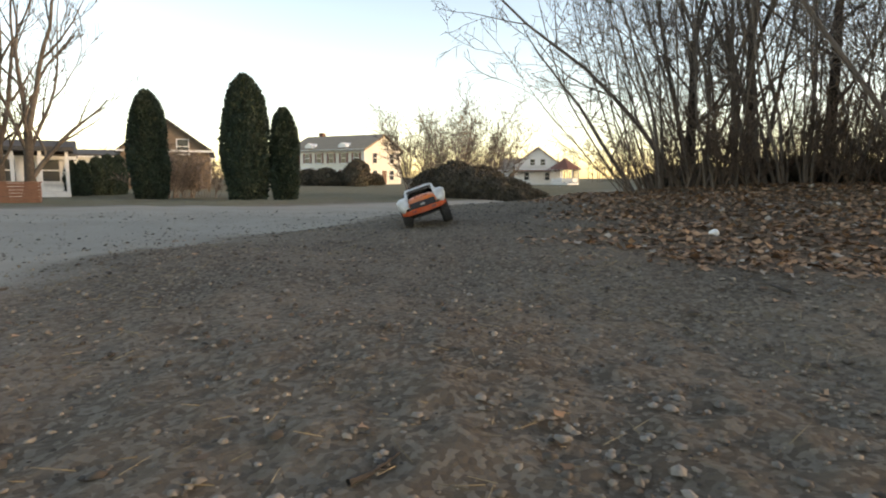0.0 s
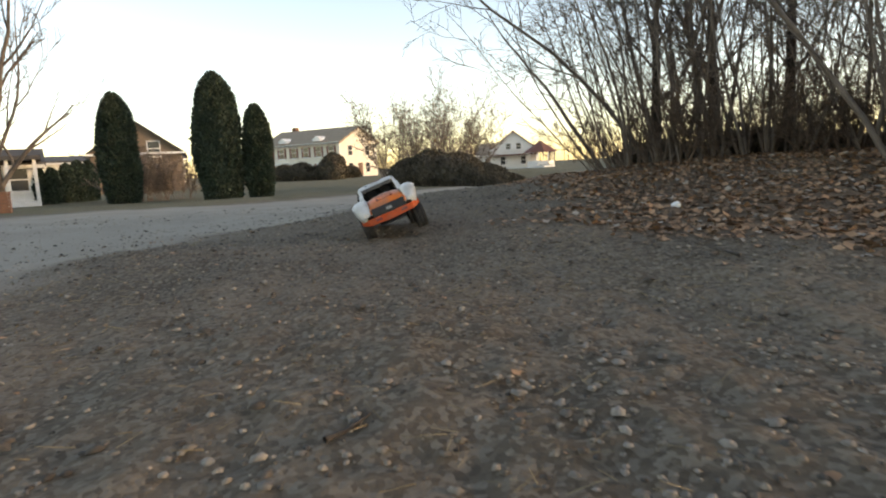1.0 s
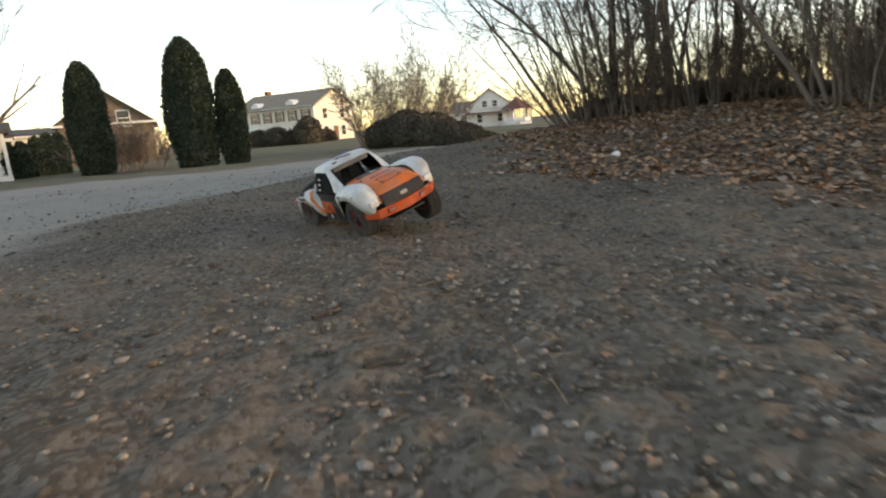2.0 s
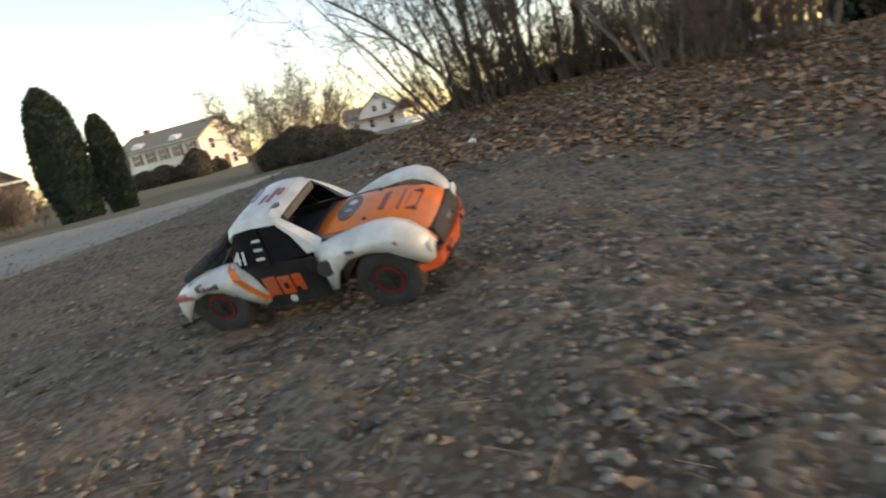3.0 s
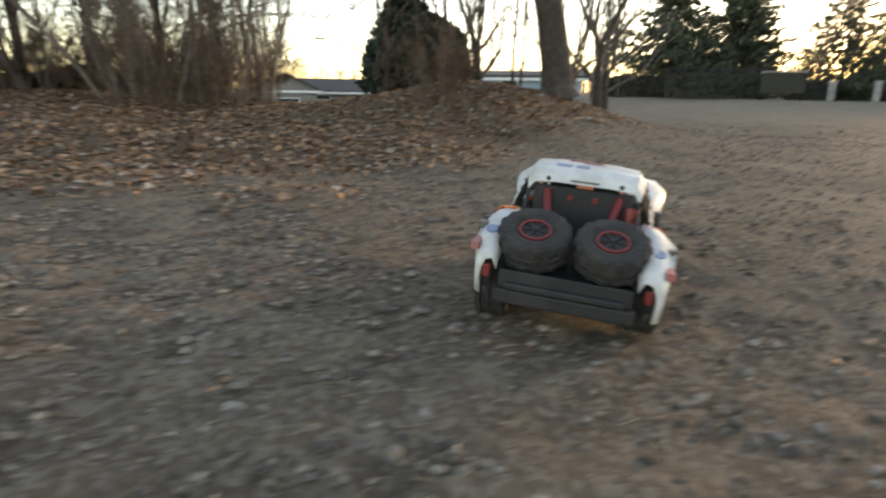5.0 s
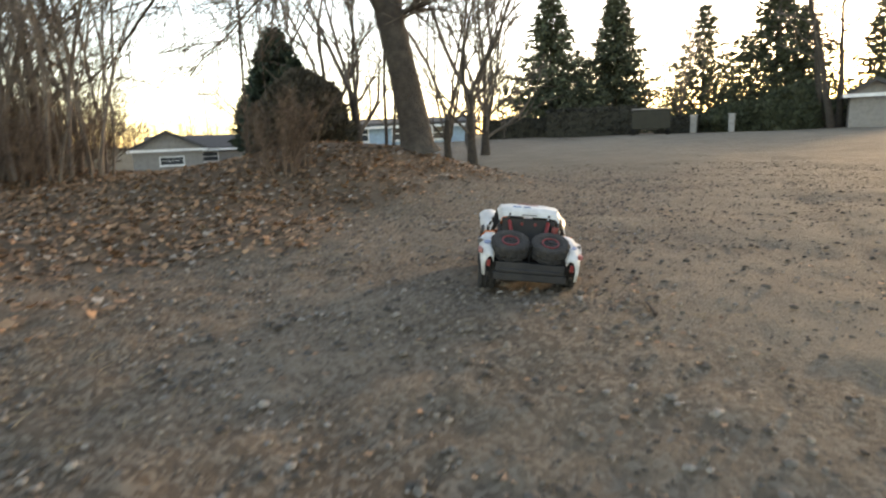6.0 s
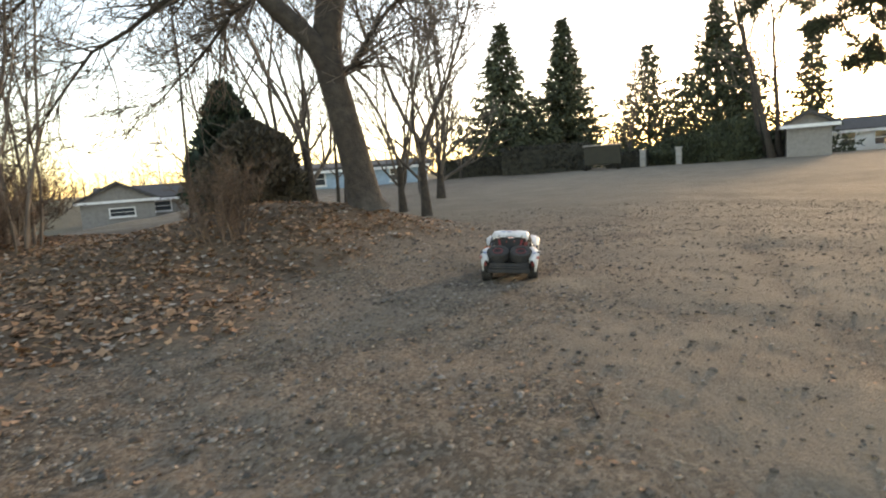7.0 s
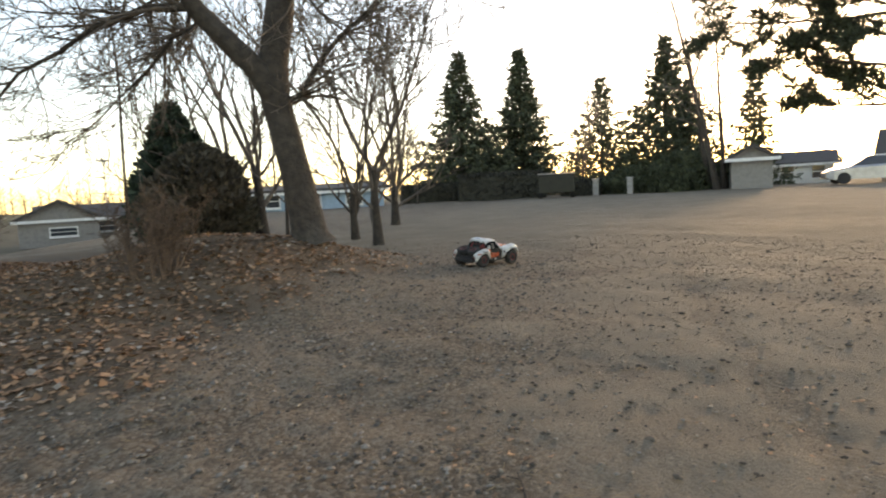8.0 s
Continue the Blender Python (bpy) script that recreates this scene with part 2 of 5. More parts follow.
def wheel_track(x, y):
    """0 to 1: two old tyre tracks that curve up the dusty drive."""
    mid = np.interp(x, [3.0, 4.3, 5.2, 6.0, 7.8, 11.0], [-2.95, -2.54, -2.36, -2.17, -1.92, -1.7]) + 0.03 * wave(x, y, 35, 0.7)
    d = np.minimum(np.abs(y - mid), np.abs(y - mid + 0.75 + 0.04 * (x - 5) ** 2))
    return smooth01(0.13, 0.04, d) * smooth01(3.2, 4.0, x) * smooth01(10.5, 8.5, x)


def sand_zone(x, y):
    """The pale, dusty drive that climbs towards the sun."""
    d = smooth01(2.6, 4.6, x + 0.5 * wave(x, y, 31, 1.2)) * smooth01(-1.2, -2.2, y + 0.4 * wave(x, y, 32, 1.1) - 0.16 * (x - 4))
    d = d * (1 - 0.65 * wheel_track(x, y))
    return np.maximum(0.9 * d, smooth01(8.5, 12, x + 0.6 * wave(x, y, 33, 2)) * smooth01(6, 3, y - 0.15 * x))


def lawn_zone(x, y):
    far = smooth01(9.2, 10.2, road_near(x, y) + 0.3 * wave(x, y, 41, 3))
    behind = smooth01(9, 12, y) * smooth01(-0.5, -1.5, road_near(x, y)) * smooth01(0.3, 0.1, x / np.maximum(y, 1) - 0.4)
    return np.maximum(np.maximum(far, behind), smooth01(60, 75, np.hypot(x, y)))


def build_ground():
    cx, cy, seg = 1.2, 0.2, 440
    radii = [0.0]
    r = 0.12
    while r < 3500:
        radii.append(r)
        r *= 1.0165 if r < 14 else 1.05
    radii = np.array(radii[1:])
    ang = np.arange(seg) * 2 * np.pi / seg
    R, A = np.meshgrid(radii, ang, indexing="ij")
    x, y = cx + R * np.sin(A), cy + R * np.cos(A)
    near = smooth01(14, 7, R)
    z = height(x, y) - 0.014 * wheel_track(x, y) + near * (0.008 * wave(x, y, 61, 0.33) + 0.006 * wave(x, y, 62, 0.14))
    zone = np.stack([road_zone(x, y), leaf_zone(x, y), lawn_zone(x, y), sand_zone(x, y)], -1)
    verts = np.concatenate([np.stack([x, y, z], -1).reshape(-1, 3), [[cx, cy, height(cx, cy)]]])
    zone = np.concatenate([zone.reshape(-1, 4), zone.reshape(-1, 4)[:1]])
    i, j = np.meshgrid(np.arange(len(radii) - 1), np.arange(seg), indexing="ij")
    k = (j + 1) % seg
    f = np.stack([i * seg + j, (i + 1) * seg + j, (i + 1) * seg + k, i * seg + k], -1).reshape(-1, 4)
    mid = len(verts) - 1
    j = np.arange(0, seg, 2)
    f = np.concatenate([f, np.stack([np.full(len(j), mid), j, j + 1, (j + 2) % seg], 1)])
    ob = new("ground", mesh_from("ground", verts, f[:, ::-1], GROUND, True, zone))
    return tagged(ob, "uneven gravel and bare soil with a dusty road", "ground", kind="structure")


ground = build_ground()


# ---- trees and shrubs ----
def grow(rng, p, d, length, r, depth, out, spread=0.6, lift=0.15, kids=5, wobble=0.12, shrink=0.62, first=0.3, thin=0.0022):
    """Adds the tapered pieces of a limb and of what branches from it."""
    n = max(3, min(9, int(length / 0.35) + 2))
    pts, ways = [np.array(p, float)], []
    d = np.array(d, float) / np.linalg.norm(d)
    for _ in range(n):
        d = d + rng.normal(size=3) * wobble + np.array([0, 0, lift * 0.25])
        d /= np.linalg.norm(d)
        ways.append(d)
        pts.append(pts[-1] + d * length / n)
    for i in range(n):
        a, b = r * (1 - 0.8 * i / n), r * (1 - 0.8 * (i + 1) / n)
        out.append([*pts[i], *pts[i + 1], max(a, thin), max(b, thin)])
    if depth == 0:
        return
    for k in range(kids):
        f = first + (1 - first) * (k + rng.uniform(0.1, 0.9)) / kids
        i = min(n - 1, int(f * n))
        at = pts[i] + (pts[i + 1] - pts[i]) * (f * n - i)
        side = rng.normal(size=3)
        side -= ways[i] * (side @ ways[i])
        side /= np.linalg.norm(side) + 1e-9
        way = ways[i] * (1 - spread * 0.5) + side * spread * rng.uniform(0.7, 1.3) + np.array([0, 0, lift])
        grow(rng, at, way, length * shrink * rng.uniform(0.65, 1.1) * (1.15 - 0.45 * f), r * (1 - 0.8 * f) * 0.62, depth - 1, out, spread, lift, kids, wobble, shrink, 0.2, thin)


def bare_tree(name, x, y, height_m, r, seed, label, lean=(0, 0), depth=3, kids=6, spread=0.62, lift=0.18, first=0.3, sides=5, thin=0.006, z=None, trunk_mat=None, split=None):
    """A leafless tree: a trunk with its limbs, and the twigs as a crown. split: where the trunk divides, and into how many."""
    rng = np.random.default_rng(seed)
    tree = new(name)
    tree.matrix_basis = pose(x, y, (ground_z(x, y) if z is None else z) - 0.03)
    tagged(tree, label, "tree")
    segs = []
    n = 10
    pts = [np.array([0, 0, 0.0])]
    for i in range(n):
        pts.append(pts[-1] + np.array([lean[0] + rng.normal() * 0.03, lean[1] + rng.normal() * 0.03, 1.0]) * height_m * 0.8 / n)
    rad = [r * (1.5 if i == 0 else 1.0) * (1 - 0.075 * i) for i in range(n + 1)]
    rad[1] = r * 1.02
    count = kids * 2
    if split:
        at, many = split
        last = max(2, round(n * at))
        pts, rad = pts[:last + 1], rad[:last + 1]
        count = 3
        turn = rng.uniform(0, 6.28)
        for k in range(many):
            a = turn + k * 6.28 / many + rng.uniform(-0.4, 0.4)
            out = rng.uniform(0.18, 0.5)
            grow(rng, pts[last - (k % 2)], np.array([math.cos(a) * out, math.sin(a) * out, 1.0]), height_m * (1 - at) * rng.uniform(0.75, 1.1), rad[last] * rng.uniform(0.5, 0.8), depth, segs, spread * 0.85, lift, kids, 0.09, 0.5, 0.18, thin)
    n = len(pts) - 1
    for k in range(count):
        f = first + (0.98 - first) * (k + rng.uniform(0, 1)) / count
        i = min(n - 1, int(f * n))
        at = pts[i] + (pts[i + 1] - pts[i]) * (f * n - i)
        a = k * 2.4 + rng.uniform(-0.5, 0.5)
        way = np.array([math.cos(a) * 0.8, math.sin(a) * 0.8, rng.uniform(0.45, 1.0)])
        grow(rng, at, way, height_m * rng.uniform(0.26, 0.42) * (1.2 - 0.5 * f), rad[i] * rng.uniform(0.3, 0.5), depth - 1, segs, spread, lift, kids, 0.13, 0.6, 0.2, thin)
    v, f = limb(pts, rad, 14)
    under("trunk", mesh_from("trunk", v, f, trunk_mat or BARK, True), tree, "furrowed grey-brown trunk")
    v, f = tubes(segs, sides)
    stuff(under("crown", mesh_from("crown", v, f, TWIG, False), tree, "bare limbs and twigs"))
    return tree


def thicket(name, x, y, wide, deep, tall, stems, seed, label, material=None, depth=2, kids=5, thin=0.0026, r=0.009, group="", category="shrub", lean=0.42, sides=4):
    """A leafless shrub of many stems from the ground."""
    rng = np.random.default_rng(seed)
    bush = new(name)
    z0 = ground_z(x, y)
    bush.matrix_basis = pose(x, y, z0)
    tagged(bush, label, category, group)
    twigs = []
    for k in range(stems):
        a, q = rng.uniform(0, 6.28), math.sqrt(rng.uniform(0, 1))
        px, py = wide / 2 * q * math.cos(a), deep / 2 * q * math.sin(a)
        base = np.array([px, py, float(height(x + px, y + py)) - z0 - 0.03])
        way = np.array([px / wide * 2 * lean + rng.normal() * 0.12, py / deep * 2 * lean + rng.normal() * 0.12, 1.0])
        h = tall * rng.uniform(0.55, 1.05)
        rr = r * rng.uniform(0.6, 1.5)
        n = 8
        p = base
        d = way / np.linalg.norm(way)
        pts = [p]
        bow = np.array([px / wide, py / deep, 0]) * 0.10 + rng.normal(size=3) * 0.02
        for i in range(n):
            d = d + rng.normal(size=3) * 0.09 + bow * i / n
            d /= np.linalg.norm(d)
            p = p + d * h / n
            pts.append(p)
            if i > 0:
                for _ in range(3 if i > 2 else 2):
                    s = rng.normal(size=3)
                    s[2] = abs(s[2]) * 0.5
                    grow(rng, p, d * 0.55 + s * 0.5, h * rng.uniform(0.12, 0.30), rr * 0.4, depth - 1, twigs, 0.8, 0.10, kids, 0.2, 0.55, 0.15, thin)
        v, f = limb(pts, [max(rr * (1 - 0.11 * i), thin) for i in range(n + 1)], 5)
        under("stem", mesh_from("stem", v, f, material or THICKET, True), bush)
    v, f = tubes(twigs, 3)
    stuff(under("twig_mass", mesh_from("twig_mass", v, f, material or THICKET), bush))
    return bush


def spruce(name, x, y, tall, wide, seed, label, z=None, material=None, low=0.03):
    """A conifer: straight trunk, whorls of drooping boughs thick with needles."""
    rng = np.random.default_rng(seed)
    tree = new(name)
    tree.matrix_basis = pose(x, y, (ground_z(x, y) if z is None else z) - 0.05)
    tagged(tree, label, "conifer")
    v, f = tubes([[0, 0, 0, 0, 0, tall * 0.5, tall * 0.018, tall * 0.010], [0, 0, tall * 0.5, 0, 0, tall, tall * 0.010, 0.01]], 8)
    under("trunk", mesh_from("trunk", v, f, BARK, True), tree)
    boughs, pts, ways = [], [], []
    levels = int(tall * 2.4)
    for k in range(levels):
        t = low + (0.99 - low) * k / levels
        reach = wide / 2 * (1 - t) ** 1.1 * rng.uniform(0.7, 1.15) + 0.08
        for j in range(7):
            a = j * 0.897 + k * 1.7 + rng.uniform(-0.35, 0.35)
            rr = reach * rng.uniform(0.75, 1.25)
            out = np.array([math.cos(a), math.sin(a), 0])
            p0 = np.array([0, 0, t * tall])
            p1 = p0 + out * rr * 0.6 + np.array([0, 0, -0.10 * rr])
            p2 = p0 + out * rr + np.array([0, 0, -0.02 * rr])
            boughs += [[*p0, *p1, 0.02, 0.012], [*p1, *p2, 0.012, 0.004]]
            m = int(6 + rr * 13)
            s = rng.uniform(0.12, 1, m)[:, None]
            q = np.where(s < 0.6, p0 + (p1 - p0) * s / 0.6, p1 + (p2 - p1) * (s - 0.6) / 0.4)
            q = q + rng.normal(size=(m, 3)) * np.array([0.05, 0.05, 0.03]) * (0.5 + rr)
            w = out * 0.6 + rng.normal(size=(m, 3)) * 0.55
            w[:, 2] -= 0.25
            pts.append(q)
            ways.append(w)
    v, f = tubes(boughs, 3)
    stuff(under("bough", mesh_from("bough", v, f, BARK), tree))
    pts, ways = np.concatenate(pts), np.concatenate(ways)
    v, f = flakes(pts, ways, tall * 0.042, tall * 0.014, rng)
    stuff(under("needles", mesh_from("needles", v, f, material or SPRUCE), tree, "dark green needles"))
    return tree


def clipped_conifer(name, x, y, tall, wide, seed, label, profile, material=None, count=9000, size=0.16, z=None, category="conifer", lumpy=1.0, core=0.44):
    """A dense evergreen: a dark core with foliage sprays all over, its outline uneven."""
    rng = np.random.default_rng(seed)
    tree = new(name)
    tree.matrix_basis = pose(x, y, (ground_z(x, y) if z is None else z) - 0.05)
    tagged(tree, label, category)
    hs, ws = zip(*profile)
    a = rng.uniform(0, 2 * np.pi, count)
    t = rng.uniform(0, 1, count) ** 0.9
    lump = 1 + lumpy * (0.07 * np.sin(a * 3 + t * 9 + seed) + 0.05 * np.sin(a * 7 - t * 23) + rng.normal(size=count) * 0.03)
    rr = np.interp(t, hs, ws) * wide / 2 * lump
    p = np.stack([np.cos(a) * rr, np.sin(a) * rr, t * tall], 1)
    w = np.stack([np.cos(a) * 0.6, np.sin(a) * 0.6, rng.uniform(0.2, 1.1, count)], 1) + rng.normal(size=(count, 3)) * 0.35
    inner = p * np.array([0.93, 0.93, 1.0])
    v, f = flakes(inner, w, size, size * 0.55, rng)
    stuff(under("foliage", mesh_from("foliage", v, f, material or CEDAR), tree, "dense evergreen sprays"))
    seg, rows = 20, 16
    vs = [[math.cos(k * 2 * math.pi / seg) * np.interp(i / rows, hs, ws) * wide * core, math.sin(k * 2 * math.pi / seg) * np.interp(i / rows, hs, ws) * wide * core, i / rows * tall * 0.98] for i in range(rows + 1) for k in range(seg)]
    fs = [[i * seg + k, i * seg + (k + 1) % seg, (i + 1) * seg + (k + 1) % seg, (i + 1) * seg + k] for i in range(rows) for k in range(seg)]
    under("core", mesh_from("core", vs, fs, material or CEDAR), tree)
    v, f = tubes([[0, 0, -0.1, 0, 0, tall * 0.6, wide * 0.06, wide * 0.03]], 8)
    under("trunk", mesh_from("trunk", v, f, BARK, True), tree)
    return tree


def round_bush(name, x, y, wide, tall, seed, label, material=None, count=3500, size=0.14, z=None, group=""):
    ob = clipped_conifer(name, x, y, tall, wide, seed, label, [(0, 0.75), (0.2, 0.97), (0.45, 1), (0.7, 0.82), (0.88, 0.52), (1, 0.08)], material or BRUSH, count, size, z, "bush")
    return tagged(ob, group=group)


def from_eye(eye, bearing, distance):
    b = radians(bearing)
    return eye[0] + distance * math.sin(b), eye[1] + distance * math.cos(b)


SOUTH, EAST = (0.0, 0.0), (2.175, -2.235)

def stem_clump(x, y, wide, tall, stems, seed, label, fan, tip):
    """A clump of woody stems that fan out from one root, each with its own branches."""
    rng = np.random.default_rng(seed)
    bush = new("thicket")
    z0 = ground_z(x, y)
    bush.matrix_basis = pose(x, y, z0)
    tagged(bush, label, "shrub", "thicket clumps on the bank")
    twigs = []
    for k in range(stems):
        a, q = rng.uniform(0, 6.28), math.sqrt(rng.uniform(0, 1))
        px, py = wide / 2 * q * math.cos(a), wide / 2 * q * math.sin(a)
        p = np.array([px, py, float(height(x + px, y + py)) - z0 - 0.04])
        d = np.array([math.cos(a) * q * fan + tip[0] + rng.normal() * 0.10, math.sin(a) * q * fan + tip[1] + rng.normal() * 0.10, 1.0])
        d /= np.linalg.norm(d)
        h, r = tall * rng.uniform(0.6, 1.1), rng.choice([0.008, 0.011, 0.016, 0.024], p=[0.35, 0.3, 0.22, 0.13]) * rng.uniform(0.85, 1.2)
        n, pts = 10, [p]
        for i in range(n):
            d = d + rng.normal(size=3) * 0.075 + np.array([0, 0, 0.015])
            d /= np.linalg.norm(d)
            p = p + d * h / n
            pts.append(p)
            if i in (1, 2, 3, 4, 5, 6, 7, 8) and rng.uniform() < 0.8:
                w = rng.normal(size=3) * 0.62
                w[2] = abs(w[2]) * 0.4
                grow(rng, p, d * 0.75 + w, h * rng.uniform(0.16, 0.34), r * (1 - 0.08 * i) * 0.5, 2, twigs, 0.75, 0.08, 4, 0.16, 0.55, 0.15, 0.0028)
        v, f = limb(pts, [max(r * (1 - 0.085 * i), 0.003) for i in range(n + 1)], 6)
        under("stem", mesh_from("stem", v, f, THICKET, True), bush)
    v, f = tubes(twigs, 3)
    stuff(under("twig_mass", mesh_from("twig_mass", v, f, THICKET), bush))
    return bush


# the thicket on the leafy bank, in clumps
for k, (x, y, w, h, n, fan, tip, label) in enumerate((
        (2.35, 6.4, 0.8, 3.3, 24, 0.50, (-0.16, 0.0), "bare thicket of thin stems fanning out over the bank"),
        (2.95, 6.2, 0.9, 4.0, 27, 0.36, (-0.08, 0.0), "tall bare thicket with forking grey-brown stems"),
        (3.65, 6.0, 1.0, 4.2, 25, 0.30, (0.0, 0.0), "tall bare thicket with forking grey-brown stems"),
        (4.5, 5.5, 1.1, 4.0, 20, 0.32, (0.04, 0.0), "bare thicket with crossing grey twigs"),
        (4.6, 3.7, 0.9, 4.2, 30, 0.30, (0.0, 0.0), "bare thicket beside the drive, tangled twigs"),
        (3.9, 4.1, 0.8, 4.0, 24, 0.30, (-0.06, 0.0), "bare thicket beside the drive, tangled twigs"),
        (5.6, 6.9, 1.6, 3.6, 16, 0.40, (0.08, 0.0), "bare thicket with crossing grey twigs"))):
    stem_clump(x, y, w, h, n, 100 + k, label, fan, tip)
thicket("shrub", 5.3, 1.5, 0.40, 0.36, 0.62, 26, 131, "low leafless red-brown shrub among fallen leaves", DEADWOOD, r=0.006, kids=4, thin=0.0018, lean=0.15)
# tangled brush at its foot
for k, (x, y, w, h) in enumerate(((2.6, 6.2, 1.5, 0.85), (3.5, 6.0, 1.5, 1.0), (4.4, 5.5, 1.5, 1.0), (4.9, 4.6, 1.2, 0.9), (4.2, 3.7, 1.2, 0.8), (5.4, 6.4, 1.5, 1.1))):
    thicket("brush_clump", x, y, w, w * 0.7, h, 60, 150 + k, "low tangle of red-brown dead brush at the thicket's foot", DEADWOOD, r=0.005, kids=3, thin=0.0022, lean=0.9, group="brush on the bank")
for k, (x, y, w, h) in enumerate(((3.1, 7.3, 1.2, 0.24), (4.3, 7.1, 1.4, 0.34), (5.5, 7.3, 1.3, 0.28))):
    round_bush("brush_bush", x, y, w, h, 160 + k, "low brown bush within the bare thicket", count=2500, size=0.09, group="low bushes in the thicket")
# thicker trunks within it
for k, (x, y, h, r) in enumerate(((3.55, 6.9, 5.5, 0.060), (4.25, 6.6, 6.0, 0.062), (2.75, 6.7, 5.0, 0.055), (4.9, 4.6, 4.6, 0.045), (4.2, 4.4, 4.6, 0.038))):
    bare_tree("sapling", x, y, h, r, 140 + k, "slender bare tree growing in the thicket", depth=2, kids=6, first=0.35, thin=0.003, sides=4, split=(0.42, 3))

# the old tree by the drive and its neighbours
def shade_tree(x, y):
    """The old tree by the drive: a leaning trunk that forks low, long drooping limbs."""
    rng = np.random.default_rng(7)
    tree = new("shade_tree")
    tree.matrix_basis = pose(x, y, ground_z(x, y) - 0.04, 0, 0, -64.3)
    tagged(tree, "old bare shade tree with a forked trunk and drooping limbs", "tree")
    main = [((0.02, 0, 0), 0.24), ((0.0, 0, 0.10), 0.180), ((-0.03, 0, 0.35), 0.158), ((-0.12, 0, 0.85), 0.142), ((-0.24, 0.02, 1.40), 0.140), ((-0.25, 0.06, 1.75), 0.140), ((-0.18, 0.12, 2.15), 0.138),
            ((-0.12, 0.2, 2.7), 0.125), ((-0.02, 0.25, 3.5), 0.10), ((0.1, 0.2, 4.6), 0.07), ((0.05, 0.3, 6.0), 0.03)]
    arm = [((-0.22, 0.0, 1.35), 0.11), ((-0.36, -0.05, 1.66), 0.108), ((-0.60, -0.10, 1.92), 0.10), ((-0.86, -0.16, 2.22), 0.088), ((-1.05, -0.25, 2.62), 0.075), ((-1.35, -0.3, 3.4), 0.055), ((-1.7, -0.4, 4.6), 0.03)]
    for name, way in (("trunk", main), ("main_limb", arm)):
        v, f = limb([p for p, r in way], [r for p, r in way], 16)
        under(name, mesh_from(name, v, f, BARK, True), tree, "furrowed grey-brown trunk" if name == "trunk" else "thick forked limb")
    boughs = ([(-0.88, -0.16, 2.24), (-1.25, -0.3, 2.20), (-1.65, -0.4, 2.04), (-2.3, -0.5, 1.65), (-2.97, -0.5, 0.95)],
              [(-0.80, -0.15, 2.16), (-0.95, -0.2, 2.02), (-1.16, -0.25, 1.82), (-1.45, -0.3, 1.52), (-1.76, -0.3, 1.25)],
              [(-0.20, 0.05, 1.30), (0.02, -0.05, 1.42), (0.38, -0.15, 1.85), (0.70, -0.3, 2.06), (1.2, -0.4, 2.5)],
              [(-0.15, 0.15, 2.35), (0.15, -0.1, 2.30), (0.50, -0.3, 1.92), (0.85, -0.4, 1.64)],
              [(-1.05, -0.25, 2.6), (-1.6, -0.4, 2.75), (-2.4, -0.4, 2.6), (-3.2, -0.3, 2.1), (-3.8, -0.3, 1.5)],
              [(-0.9, -0.2, 2.35), (-1.2, 0.3, 2.5), (-1.9, 0.8, 2.5), (-2.6, 1.3, 2.2)],
              [(-0.12, 0.2, 2.7), (0.4, 0.5, 3.2), (1.0, 0.8, 3.6), (1.7, 1.1, 3.8)],
              [(-1.0, -0.2, 2.5), (-0.9, -0.9, 2.8), (-1.1, -1.6, 2.9), (-1.4, -2.2, 2.6)],
              [(0.0, 0.25, 3.3), (-0.6, 0.1, 3.9), (-1.3, 0.0, 4.2), (-2.1, 0.0, 4.1)],
              [(0.0, 0.25, 3.5), (0.6, -0.2, 4.2), (1.1, -0.5, 4.8)])
    twigs = []
    for k, way in enumerate(boughs):
        p = [np.array(way[0], float)]
        for a, b in zip(way, way[1:]):
            a, b = np.array(a, float), np.array(b, float)
            p += [(a + b) / 2 + rng.normal(size=3) * 0.025, b]
        thick = (0.042, 0.030, 0.036, 0.022, 0.036, 0.03, 0.04, 0.032, 0.035, 0.035)[k]
        r = [thick * (1 - 0.85 * i / (len(p) - 1)) for i in range(len(p))]
        v, f = limb(p, r, 8)
        under("bough", mesh_from("bough", v, f, BARK, True), tree)
        for i in range(1, len(p)):
            d = p[i] - p[i - 1]
            d /= np.linalg.norm(d)
            for _ in range(4):
                w = d * 0.8 + rng.normal(size=3) * 0.55 + np.array([0, 0, -0.02])
                grow(rng, p[i - 1] + (p[i] - p[i - 1]) * rng.uniform(0, 1), w, rng.uniform(0.35, 1.0), r[i] * 0.45 + 0.003, 2, twigs, 0.65, 0.02, 4, 0.13, 0.55, 0.15, 0.0034)
    v, f = tubes(twigs, 4)
    stuff(under("twig_mass", mesh_from("twig_mass", v, f, TWIG), tree, "fine bare twigs"))


shade_tree(7.0, 1.42)
bare_tree("maple_tree", 13.3, 7.8, 6.6, 0.125, 8, "bare maple with low forking limbs", depth=3, kids=5, first=0.2, thin=0.0075, split=(0.30, 4))
bare_tree("maple_tree", 11.4, 3.4, 5.6, 0.075, 9, "bare slender maple behind the drive", depth=3, kids=5, first=0.16, thin=0.0058, split=(0.28, 4))
bare_tree("maple_tree", 15.2, 10.6, 7.0, 0.12, 10, "bare maple behind a rounded evergreen", depth=3, kids=5, first=0.2, thin=0.008, split=(0.32, 4))
bare_tree("maple_tree", 17.5, 6.6, 7.0, 0.10, 17, "bare maple far behind the drive", depth=3, kids=5, first=0.16, thin=0.009, sides=4, split=(0.25, 5))
